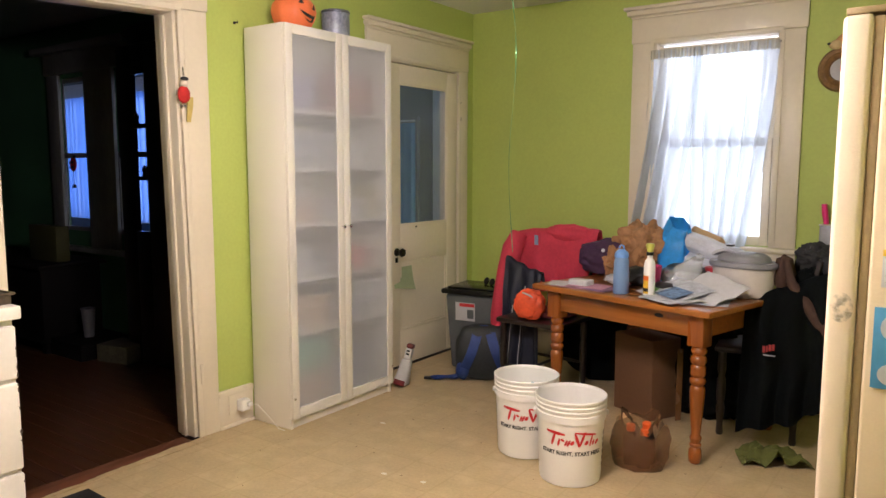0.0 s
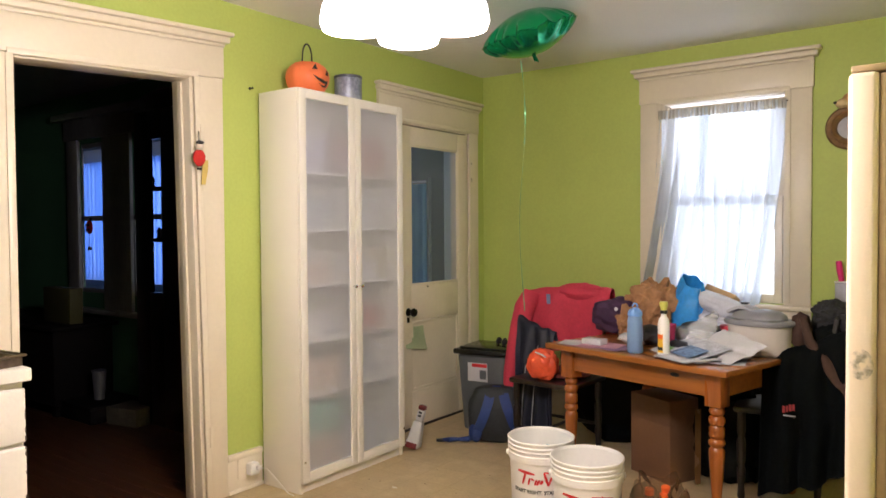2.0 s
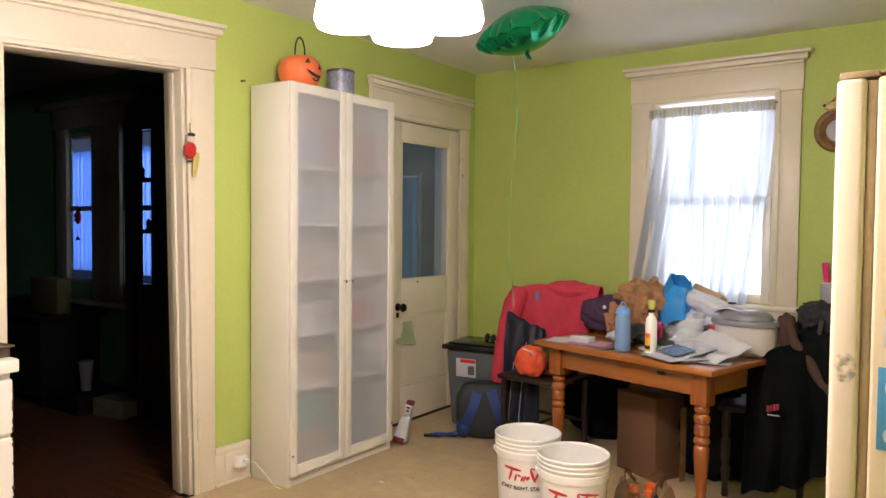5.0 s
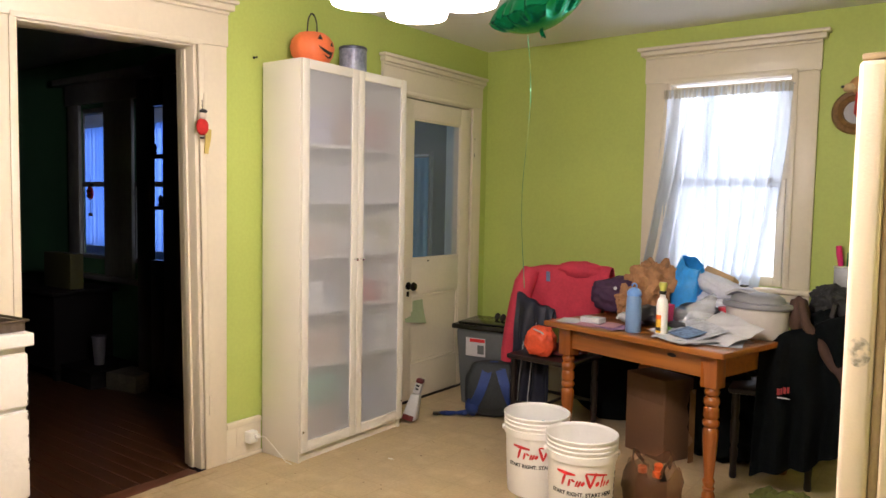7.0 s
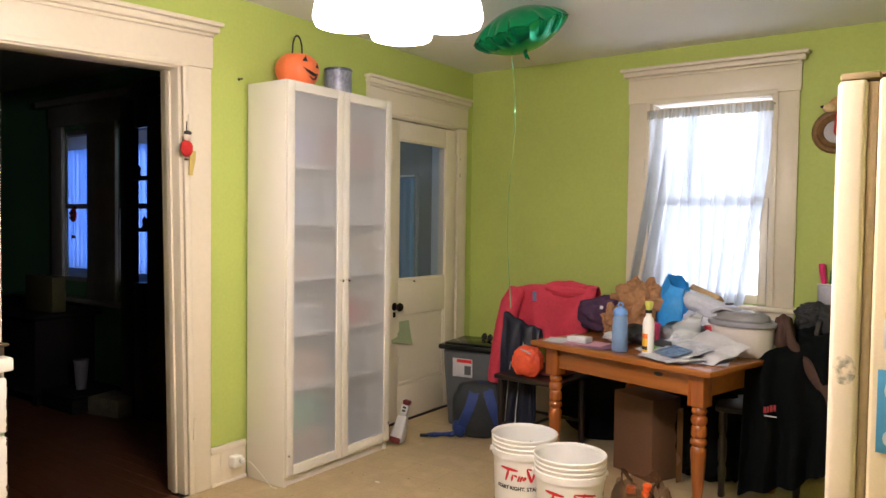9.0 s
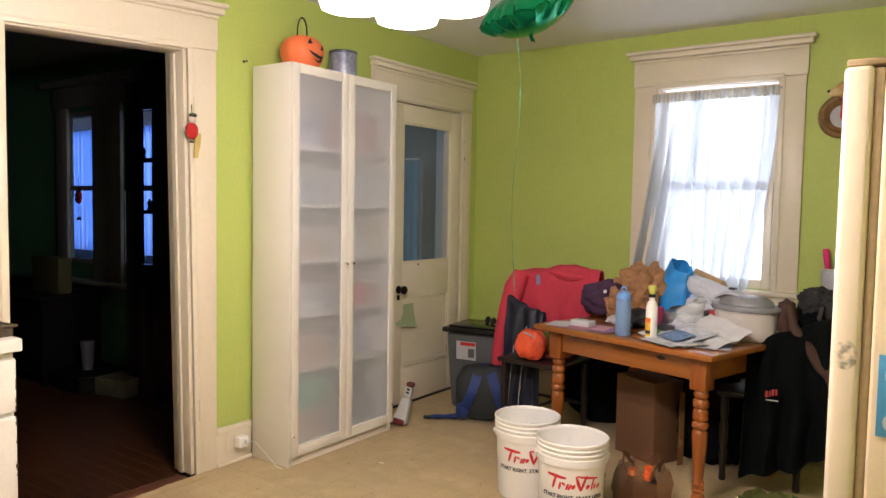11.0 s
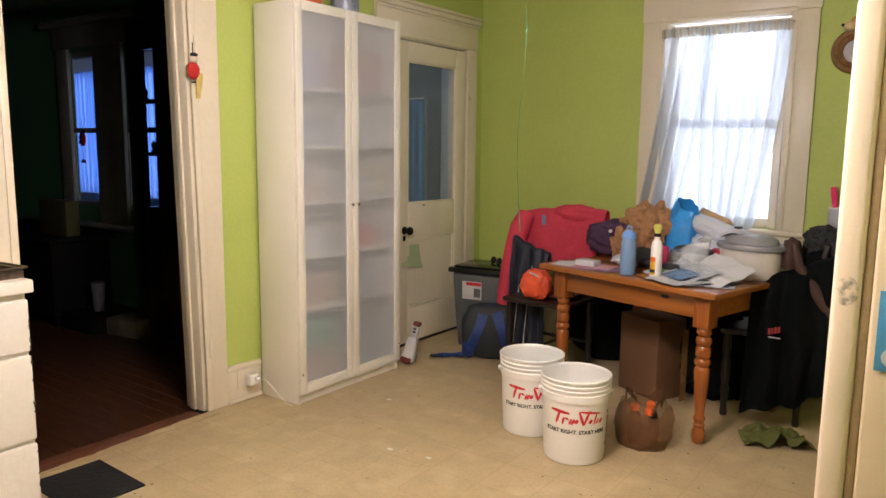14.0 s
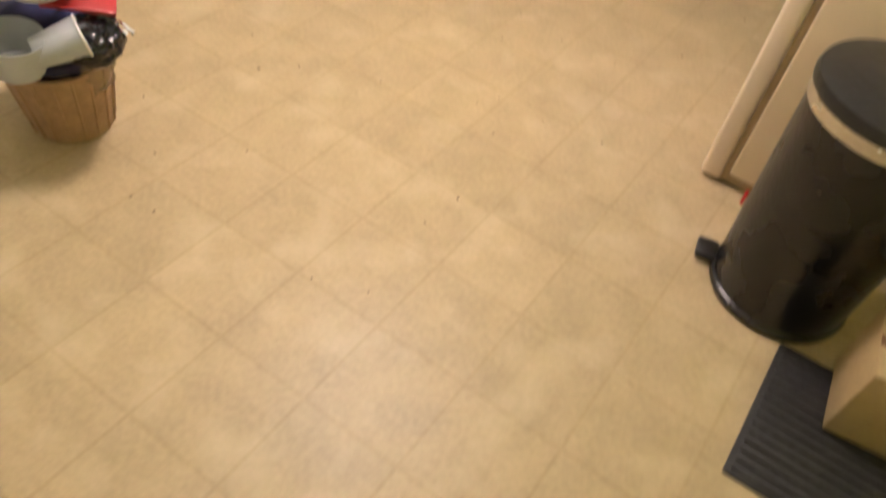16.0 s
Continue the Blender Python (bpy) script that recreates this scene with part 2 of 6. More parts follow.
def wood(name, color, rough=0.35, dark=0.55, scale=3.0, axis=0, coat=0.2):
    """Grained wood, the grain along the given axis."""
    m = mat(name, color, rough, vary=0.12, scale=scale, fine=25, bump=0.01, coat=coat, stretch=[0.12 if k == axis else 1 for k in range(3)])
    n, l = m.node_tree.nodes, m.node_tree.links
    p = n["Principled BSDF"]
    tc, mp, ns = n.new("ShaderNodeTexCoord"), n.new("ShaderNodeMapping"), n.new("ShaderNodeTexNoise")
    mp.inputs["Scale"].default_value = [2 if k == axis else 40 for k in range(3)]
    ns.inputs["Scale"].default_value, ns.inputs["Detail"].default_value, ns.inputs["Distortion"].default_value = 1.0, 5, 0.6
    l.new(tc.outputs["Object"], mp.inputs[0])
    l.new(mp.outputs[0], ns.inputs["Vector"])
    mix = n.new("ShaderNodeMix")
    mix.data_type = "RGBA"
    rg = n.new("ShaderNodeMapRange")
    rg.inputs[1].default_value, rg.inputs[2].default_value, rg.inputs[4].default_value = 0.45, 0.75, 0.8
    l.new(ns.outputs[0], rg.inputs[0])
    l.new(rg.outputs[0], mix.inputs[0])
    l.new(p.inputs["Base Color"].links[0].from_socket, mix.inputs[6])
    mix.inputs[7].default_value = (*(c * dark for c in color), 1)
    l.new(mix.outputs[2], p.inputs["Base Color"])
    return m


def sheer(name, color, through_light=0.45, glue=0.35):
    """Thin cloth: part lets light straight through, part glows with the light behind it."""
    m = bpy.data.materials.new(name)
    m.use_nodes = True
    n, l = m.node_tree.nodes, m.node_tree.links
    n.remove(n["Principled BSDF"])
    df, tl, tr = n.new("ShaderNodeBsdfDiffuse"), n.new("ShaderNodeBsdfTranslucent"), n.new("ShaderNodeBsdfTransparent")
    a, b = n.new("ShaderNodeMixShader"), n.new("ShaderNodeMixShader")
    tc, wv = n.new("ShaderNodeTexCoord"), n.new("ShaderNodeTexNoise")
    wv.inputs["Scale"].default_value, wv.inputs["Detail"].default_value = 30, 3
    mp = n.new("ShaderNodeMapping")
    mp.inputs["Scale"].default_value = (1, 1, 0.15)
    l.new(tc.outputs["Object"], mp.inputs[0])
    l.new(mp.outputs[0], wv.inputs["Vector"])
    rg = n.new("ShaderNodeMapRange")
    rg.inputs[3].default_value, rg.inputs[4].default_value = through_light - 0.12, through_light + 0.12
    l.new(wv.outputs[0], rg.inputs[0])
    for s in (df, tl):
        s.inputs["Color"].default_value = (*color, 1)
    a.inputs[0].default_value = 1 - glue
    l.new(df.outputs[0], a.inputs[1])
    l.new(tl.outputs[0], a.inputs[2])
    l.new(rg.outputs[0], b.inputs[0])
    l.new(a.outputs[0], b.inputs[1])
    l.new(tr.outputs[0], b.inputs[2])
    l.new(b.outputs[0], n["Material Output"].inputs["Surface"])
    return m


def frosted():
    m = mat("frosted_glass", (0.66, 0.67, 0.68), 0.42, vary=0.02, scale=2, fine=200, bump=0.002)
    p = m.node_tree.nodes["Principled BSDF"]
    p.inputs["Transmission Weight"].default_value = 0.74
    p.inputs["IOR"].default_value = 1.12
    return m


M_FLOOR = vinyl()
M_THRESH = wood("worn_threshold", (0.15, 0.055, 0.026), 0.5, 0.45, 4, axis=1, coat=0.05)
M_WOODFLOOR = wood("dark_floorboards", (0.064, 0.022, 0.007), 0.4, 0.45, 4, axis=0)
M_PINE = wood("orange_pine", (0.33, 0.108, 0.014), 0.3, 0.62, 3, axis=0, coat=0.35)
M_PINEV = wood("orange_pine_turned", (0.32, 0.09, 0.013), 0.28, 0.65, 3, axis=2, coat=0.35)
M_DARKWOOD = wood("dark_walnut_stain", (0.011, 0.006, 0.0045), 0.35, 0.6, 4, axis=2)
M_WHITE = mat("white_enamel", (0.80, 0.76, 0.69), 0.35, vary=0.03, scale=3, tint=(0.5, 0.42, 0.3), stain=0.12)
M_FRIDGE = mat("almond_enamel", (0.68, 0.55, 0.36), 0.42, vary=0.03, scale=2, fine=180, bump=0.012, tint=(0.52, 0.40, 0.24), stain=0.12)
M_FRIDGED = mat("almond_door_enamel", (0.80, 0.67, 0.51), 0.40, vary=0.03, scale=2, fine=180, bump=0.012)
M_GASKET = mat("brown_gasket", (0.36, 0.26, 0.13), 0.6)
M_BUCKET = mat("white_hdpe", (0.84, 0.82, 0.78), 0.38, vary=0.02, scale=4, fine=90, bump=0.006, tint=(0.6, 0.55, 0.45), stain=0.08)
M_RED = mat("red_print", (0.60, 0.02, 0.02), 0.45, vary=0.05)
M_INK = mat("black_print", (0.015, 0.015, 0.015), 0.5, vary=0.05)
M_BLACKP = mat("black_plastic", (0.012, 0.012, 0.012), 0.35, vary=0.2)
M_BLACKM = mat("black_enamel_steel", (0.007, 0.007, 0.008), 0.28, vary=0.1)
M_STEEL = mat("brushed_steel", (0.62, 0.60, 0.57), 0.26, 1.0, vary=0.08, scale=8, fine=120)
M_CHROME = mat("chrome", (0.75, 0.75, 0.75), 0.12, 1.0, vary=0.03)
M_BRASSDK = mat("dark_bronze", (0.02, 0.015, 0.012), 0.25, 0.6, vary=0.2)
M_GLASS = clear("window_glass", (0.9, 0.95, 1.0), 0.03, 0.06)
M_DOORGLASS = clear("door_glass", (0.35, 0.45, 0.55), 0.05, 0.14)
M_FROST = frosted()
M_SHEER = sheer("white_voile", (0.68, 0.71, 0.74), 0.20, 0.35)
M_BLUECURT = sheer("blue_curtain", (0.22, 0.36, 0.62), 0.10, 0.4)
M_BLUECURT2 = mat("blue_cotton", (0.10, 0.26, 0.46), 0.9, vary=0.15, scale=10, stretch=(1, 1, 0.1))
M_PORCH = mat("grey_porch_paint", (0.16, 0.17, 0.19), 0.7, vary=0.1, scale=2)
M_PORCHW = mat("pale_porch_trim", (0.55, 0.60, 0.66), 0.6, vary=0.06, scale=3)
M_MAUVE = mat("mauve_porch_ceiling", (0.55, 0.50, 0.50), 0.7, vary=0.08)
M_DAY = glow("daylight_haze", (0.88, 0.94, 1.0), 2.0)
M_DAYB = glow("porch_daylight_haze", (0.42, 0.60, 1.0), 2.3)

# ---- floors ----
tagged(part("floor", box(0.055, WX, BACK, WY, -0.06, 0.0), M_FLOOR, smooth=False), "worn beige sheet vinyl with a marbled tile print", "floor", kind="structure")
for k, (y0, y1) in enumerate(((-0.31, WY), (BACK, -1.24))):
    tagged(part("floor_%d" % (k + 3), box(0.0005, 0.0548, y0, y1, -0.06, -0.0005), M_FLOOR, smooth=False), "beige vinyl strip along the wall", "floor", kind="structure")
fl = tagged(new("floor_2", mesh_of("floor_2", box(-9.0, -0.075, -3.2, 0.60, -0.08, -0.030), M_DARKWOOD, False)), "dark red-brown floorboards of the dining room", "floor", kind="structure")
rnd = random.Random(4)
board = mesh_of("board", box(-1.1, 1.1, -0.039, 0.039, -0.030, -0.012, 0.002, 1), M_WOODFLOOR)
for row in range(28):
    y = -1.62 + row * 0.080
    for col in range(2):
        b = new("board", board)
        b.parent = fl
        b.location = (-1.19 - col * 2.203, y, rnd.uniform(-0.0012, 0.0012))
# the old threshold and the torn edge of the vinyl
tagged(part("threshold", box(-0.075, 0.05, -1.185, -0.368, -0.03, -0.004, 0.004), M_THRESH), "worn red-brown wooden door threshold", "threshold", kind="structure")


def torn(u, v):
    y = -1.24 + u * 0.93
    edge = 0.020 + 0.05 * (1 - u) + 0.014 * wob(y, 0, 0, 9) + 0.008 * wob(y, 1, 0, 31)
    return Vector((edge + v * (0.085 - edge), y, 0.002 + 0.003 * v * (1 - v)))


tagged(part("vinyl_edge", sheet(torn, 60, 3, 0.002), M_FLOOR), "torn edge of the beige vinyl at the doorway", "floor edge", kind="structure")


# ---- openings ----
def cased(name, label, axis, lo, hi, z0, top, casing=(0.115, 0.115), lip=0.05, sag=0.0, lean=0.0):
    """Jambs, casings and a head with a moulded cap, as parts of one opening. Along u, out of the wall w; sag: how far the old head has sunk at its lower end; lean: how far the far jamb stands off at the floor."""
    ob = thing(name, Matrix.Identity(4), label, "door frame" if z0 == 0 else "window", kind="structure")
    reach = {-1: lo - casing[0], 1: hi + casing[1]}

    def put(kind, u0, u1, w0, w1, z0_, z1_, bev=0.004):
        bm = box(w0, w1, u0, u1, z0_, z1_, bev) if axis == "y" else box(u0, u1, WY - w1, WY - w0, z0_, z1_, bev)
        if sag:
            for v in bm.verts:
                if v.co.z > top - 0.10:
                    v.co.z -= sag * (hi - v.co.y) / (hi - lo)
                if hi - 0.05 < v.co.y < hi + 0.05:
                    v.co.y += lean * (1 - v.co.z / top)
        return part(kind, bm, M_TRIM, ob)

    for s, a in ((-1, lo), (1, hi)):
        outer = reach[s]
        put("casing", min(a - s * 0.006, outer), max(a - s * 0.006, outer), 0.003, 0.024, z0, top)
        put("casing_bead", min(a - s * 0.012, a + s * 0.018), max(a - s * 0.012, a + s * 0.018), 0.024, 0.030, z0, top - 0.002)
        put("jamb", min(a - s * 0.022, a - s * 0.001), max(a - s * 0.022, a - s * 0.001), -T, 0.002, z0 + 0.001, top - 0.002, 0.002)
        put("door_stop", min(a - s * 0.034, a - s * 0.0225), max(a - s * 0.034, a - s * 0.0225), -0.092, -0.052, z0 + 0.001, top - 0.024, 0.003)
    put("head_jamb", lo + 0.023, hi - 0.023, -T, 0.002, top - 0.014, top - 0.001, 0.002)
    put("head_bead", lo - 0.012, hi + 0.012, 0.024, 0.031, top - 0.008, top + 0.018)
    put("header", reach[-1] - 0.008, reach[1] + 0.008, 0.003, 0.026, top + 0.001, top + 0.185)
    for k, (d, za, zb) in enumerate(((0.2 * lip, 0.150, 0.168), (0.65 * lip, 0.168, 0.200), (lip, 0.200, 0.222))):
        put("cap_moulding", reach[-1] - d, reach[1] + d, 0.0275 if k == 0 else 0.003, 0.030 + d, top + za + 0.0003, top + zb, 0.008)
    return ob


d1 = cased("door_1", "cream painted cased doorway to the dark dining room", "y", DOORWAY[0], DOORWAY[1], 0.0, DOORWAY[3], casing=(0.130, 0.152), lip=0.042, sag=0.045, lean=0.040)
for z in (0.32, 1.77):
    part("hinge", box(0.0305, 0.0365, -0.360 + 0.04 * (1 - z / 2.05), -0.343 + 0.04 * (1 - z / 2.05), z - 0.05, z + 0.05, 0.002), M_TRIM, d1, "paint-covered old hinge leaf")
d2 = cased("door_2", "cream painted frame around the half-glazed back door", "y", BACKDOOR[0], BACKDOOR[1], 0.0, BACKDOOR[3], casing=(0.165, 0.11), lip=0.030)

for z in (1.79, 1.68, 1.665):
    part("paint_chip", lump((0.0012, 0.004, 0.007), 1, 0.3, 3, int(z * 100), m=pose(0.0305, 1.937, z), flat=False), M_BRASSDK, d2)

# the half-glazed door leaf
leaf = thing("back_door", pose(-0.004, 1.130, 0.012), "closed cream half-glazed wooden door with a dark knob", "door")
DW = 0.770
for kind, a in (("stile", (0, 0.118)), ("stile", (DW - 0.118, DW))):
    part(kind, box(-0.022, 0.022, a[0], a[1], 0, 1.976, 0.003), M_TRIM, leaf)
for kind, z0, z1 in (("top_rail", 1.856, 1.976), ("lock_rail", 0.70, 0.935), ("bottom_rail", 0.0, 0.235)):
    part(kind, box(-0.021, 0.021, 0.1185, DW - 0.1185, z0, z1, 0.003), M_TRIM, leaf)
part("panel", box(-0.008, 0.008, 0.1188, DW - 0.1188, 0.2352, 0.6998), M_TRIM, leaf)
for kind, y0, y1, z0, z1 in (("panel_mould", 0.119, 0.138, 0.236, 0.699), ("panel_mould", DW - 0.138, DW - 0.119, 0.236, 0.699), ("panel_mould", 0.139, DW - 0.139, 0.68, 0.699), ("panel_mould", 0.139, DW - 0.139, 0.236, 0.255),
                             ("glazing_bead", 0.119, 0.131, 0.936, 1.855), ("glazing_bead", DW - 0.131, DW - 0.119, 0.936, 1.855), ("glazing_bead", 0.1315, DW - 0.1315, 1.843, 1.855), ("glazing_bead", 0.1315, DW - 0.1315, 0.936, 0.948)):
    part(kind, box(0.0085, 0.018, y0, y1, z0, z1, 0.003), M_TRIM, leaf)
pane = part("pane", box(-0.002, 0.002, 0.120, DW - 0.120, 0.937, 1.854), M_DOORGLASS, leaf, smooth=False)
pane.visible_shadow = False
part("knob", lathe([(0.0, 0.0), (0.026, 0.001), (0.026, 0.006), (0.010, 0.010), (0.010, 0.030), (0.024, 0.036), (0.029, 0.048), (0.024, 0.060), (0.0, 0.065)], 24, m=pose(0.0225, 0.078, 0.765, 0, 90, 0)), M_BRASSDK, leaf, "round dark bronze knob")
part("key_plate", box(0.0222, 0.026, 0.065, 0.091, 0.695, 0.73, 0.002), M_BRASSDK, leaf)
for z in (0.30, 1.17, 1.845):
    part("hinge", lathe([(0.006, -0.045), (0.007, -0.04), (0.007, 0.04), (0.006, 0.045)], 10, m=pose(0.030, DW + 0.004, z)), M_TRIM, leaf)
part("rod_bracket", box(0.0222, 0.03, 0.28, 0.29, 0.915, 0.925, 0.001), M_BRASSDK, leaf)

M_SACHET = mat("pale_green_paper", (0.36, 0.43, 0.26), 0.6, vary=0.08)
tagged(part("paper_note", sheet(lambda u, v: Vector((0.004 + 0.02 * (1 - v) ** 2 + 0.006 * math.sin(3 * u), 1.185 + 0.20 * u + 0.02 * (1 - v) * u, 0.672 - (0.13 + 0.035 * u) * (1 - v))), 12, 10, 0.002), M_SACHET),
       "pale green curled paper bag hanging on the door", "paper")

# ---- window ----
w1 = cased("window_1", "cream cased double-hung window with a moulded head", "x", WINDOW[0], WINDOW[1], WINDOW[2], WINDOW[3], casing=(0.130, 0.128))
part("window_sill", box(WINDOW[0] - 0.17, WINDOW[1] + 0.17, WY - 0.055, WY + T, WINDOW[2] - 0.03, WINDOW[2] - 0.001, 0.006), M_TRIM, w1)
part("apron", box(WINDOW[0] - 0.13, WINDOW[1] + 0.13, WY - 0.022, WY - 0.003, WINDOW[2] - 0.13, WINDOW[2] - 0.031, 0.004), M_TRIM, w1)
for kind, z0, z1, w in (("lower_sash", WINDOW[2] + 0.002, 1.50, 0.055), ("upper_sash", 1.455, WINDOW[3] - 0.023, 0.095)):
    bm = None
    x0, x1 = WINDOW[0] + 0.036, WINDOW[1] - 0.036
    for a in ((x0, x0 + 0.045, z0, z1), (x1 - 0.045, x1, z0, z1), (x0 + 0.0455, x1 - 0.0455, z0, z0 + 0.055), (x0 + 0.0455, x1 - 0.0455, z1 - 0.045, z1)):
        bm = box(a[0], a[1], WY + w - 0.018, WY + w + 0.018, a[2], a[3], 0.003, bm=bm)
    sash = part(kind, bm, M_TRIM, w1)
    pn = part("pane", box(x0 + 0.044, x1 - 0.044, WY + w - 0.002, WY + w + 0.002, z0 + 0.054, z1 - 0.044), M_GLASS, sash, smooth=False)
    pn.visible_shadow = False

cur = thing("window_curtain", pose(0, WY - 0.045, 0), "sheer white voile curtain gathered on a rod", "curtain")
part("rod", tube([(1.355, 0.012, 2.046), (2.115, 0.012, 2.046)], 0.006), M_CHROME, cur)


def panel(x0, x1, b0, b1, seed, waves):
    def fn(u, v):
        top, low = x0 + (x1 - x0) * u, b0 + (b1 - b0) * u
        k = (1 - v) ** 1.5
        x = top * (1 - k) + low * k
        fold = (0.012 + 0.034 * min(1, 3 * (1 - v))) * math.sin(waves * 2 * math.pi * u + seed + 1.2 * wob(u * 2, v, 0, 1.5, seed)) + 0.012 * wob(u * 7, v * 1.5, 0, 1.0, seed)
        ruffle = 0.006 * math.sin(u * 150 + seed) * max(0, (v - 0.93) / 0.07)
        return Vector((x + 0.006 * wob(u * 9, v * 3, 1, 1, seed), fold + ruffle, 0.70 + 1.352 * v + 0.012 * math.sin(u * 40) * (v < 0.01)))

    return fn


for k, a in enumerate(((1.360, 1.68, 1.185, 1.47, 0.4, 4), (1.60, 2.108, 1.64, 1.93, 2.1, 6))):
    part("curtain_panel", sheet(panel(*a), 90, 40), M_SHEER, cur)
part("header_tape", sheet(lambda u, v: Vector((1.362 + 0.745 * u, -0.012 + 0.010 * math.sin(u * 190) + 0.005 * wob(u, v, 0, 25), 2.000 + 0.056 * v)), 160, 4), sheer("gathered_voile", (0.62, 0.57, 0.46), 0.10, 0.5), cur)

tagged(part("backdrop", box(-1.0, 5.0, 4.6, 4.62, -1.5, 5.0), M_DAY, smooth=False), "bright hazy daylight outside the kitchen window", "backdrop", kind="structure")

# ---- baseboards ----
for name, a in (("baseboard", (0.0012, 0.0212, -0.219, 0.0005)), ("baseboard_4", (0.0012, 0.0212, 0.80, 0.938)), ("baseboard_2", (0.0012, 0.0212, BACK + 0.002, -1.315))):
    bb = tagged(part(name, box(a[0], a[1], a[2], a[3], 0.001, 0.165, 0.003), M_TRIM), "tall cream painted wooden baseboard", "baseboard", kind="structure")
    part("base_cap", box(0.0012, 0.030, a[2], a[3], 0.1652, 0.198, 0.008), M_TRIM, bb)
    part("shoe_mould", box(0.0214, 0.036, a[2], a[3], 0.001, 0.020, 0.006), M_TRIM, bb)
bb = tagged(part("baseboard_3", box(0.03, WX - 0.001, WY - 0.0212, WY - 0.0012, 0.001, 0.165, 0.003), M_TRIM), "tall cream painted wooden baseboard", "baseboard", kind="structure")
part("base_cap", box(0.03, WX - 0.001, WY - 0.030, WY - 0.0012, 0.1652, 0.198, 0.008), M_TRIM, bb)

# ---- dining room and porch beyond ----
DY = 0.60
bm = None
for a in ((-9, -2.955, 0, 2.44), (-2.555, -2.17, 0, 2.44), (-1.75, -T - 0.002, 0, 2.44), (-2.955, -2.555, 0, 0.82), (-2.955, -2.555, 2.03, 2.44), (-2.17, -1.75, 0, 0.82), (-2.17, -1.75, 2.03, 2.44)):
    bm = box(a[0], a[1], DY, DY + 0.03, a[2], a[3], bm=bm)
bmesh.ops.remove_doubles(bm, verts=bm.verts, dist=0.0005)
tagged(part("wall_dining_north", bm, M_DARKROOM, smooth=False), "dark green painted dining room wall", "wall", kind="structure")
bm = box(-9.1, -9.0, -3.2, 3.0, -0.1, 2.9)
box(-9.0, -T - 0.002, -3.3, -3.2, -0.1, 2.6, bm=bm)
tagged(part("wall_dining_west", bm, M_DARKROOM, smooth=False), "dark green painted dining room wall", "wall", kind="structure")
# ceiling takes the dark trim colour in place of shade
tagged(part("ceiling_2", box(-9.0, -T - 0.002, -3.2, DY + 0.03, 2.441, 2.53), M_DARKTRIM, smooth=False), "dining room ceiling, coloured dark for the unlit room", "ceiling", kind="structure")
w2 = thing("window_2", Matrix.Identity(4), "dark-stained double window between dining room and porch", "window", kind="structure")
for a in ((-3.12, -2.945, 0.70, 2.06), (-2.56, -2.165, 0.70, 2.06), (-1.755, -1.66, 0.70, 2.06)):
    part("casing", box(a[0], a[1], DY - 0.03, DY - 0.001, a[2], a[3], 0.004), M_DARKTRIM, w2)
part("header", box(-3.15, -1.60, DY - 0.035, DY - 0.001, 2.061, 2.225, 0.004), M_DARKTRIM, w2)
part("cap_moulding", box(-3.27, -1.52, DY - 0.085, DY - 0.001, 2.226, 2.28, 0.012), M_DARKTRIM, w2)
part("window_sill", box(-3.25, -1.62, DY - 0.07, DY - 0.001, 0.66, 0.699, 0.006), M_DARKTRIM, w2)
for x0, x1 in ((-2.955, -2.555), (-2.17, -1.75)):
    for kind, z0, z1, w in (("lower_sash", 0.82, 1.44, 0.006), ("upper_sash", 1.40, 2.03, 0.020)):
        bm = None
        for a in ((x0, x0 + 0.012, z0, z1), (x1 - 0.012, x1, z0, z1), (x0 + 0.0125, x1 - 0.0125, z0, z0 + 0.035), (x0 + 0.0125, x1 - 0.0125, z1 - 0.04, z1)):
            bm = box(a[0], a[1], DY + w - 0.0055, DY + w + 0.0055, a[2], a[3], 0.002, bm=bm)
        sash = part(kind, bm, M_DARKTRIM, w2)
        pn = part("pane", box(x0 + 0.012, x1 - 0.012, DY + w - 0.002, DY + w + 0.002, z0 + 0.035, z1 - 0.04), M_GLASS, sash, smooth=False)
        pn.visible_shadow = False

# porch: floor, outer wall with a long window, curtains
tagged(part("floor_3", box(-9.0, -T - 0.002, DY + 0.03, 3.0, -0.08, -0.02), M_PORCH, smooth=False), "grey painted porch floor", "floor", kind="structure")
bm = None
for a in ((-9, -8.2, 0, 2.9), (-4.4, -T - 0.002, 0, 2.9), (-8.2, -4.4, 0, 0.62), (-8.2, -4.4, 2.32, 2.9)):
    bm = box(a[0], a[1], 2.9, 3.0, a[2], a[3], bm=bm)
tagged(part("wall_porch_north", bm, M_PORCH, smooth=False), "grey painted porch wall with a long window", "wall", kind="structure")
tagged(part("ceiling_3", box(-9.0, -T - 0.002, DY + 0.03, 3.0, 2.9, 3.0), M_MAUVE, smooth=False), "mauve painted porch ceiling", "ceiling", kind="structure")
tagged(part("trim", box(-8.2, -4.4, 2.86, 2.898, 2.20, 2.45, 0.004), M_MAUVE), "mauve board over the porch window", "trim", kind="structure")
for x in (-7.95, -6.95, -5.8, -4.6):
    tagged(part("window_post", box(x - 0.03, x + 0.03, 2.93, 2.99, 0.62, 2.32, 0.004), M_PORCHW), "pale painted post of the porch window", "post", kind="structure")


def drape(x0, x1, y, z0, z1, waves, seed):
    return lambda u, v: Vector((x0 + (x1 - x0) * u, y + 0.03 * math.sin(waves * 2 * math.pi * u + seed) + 0.012 * wob(u * 8, v, 0, 1.3, seed), z0 + (z1 - z0) * v))


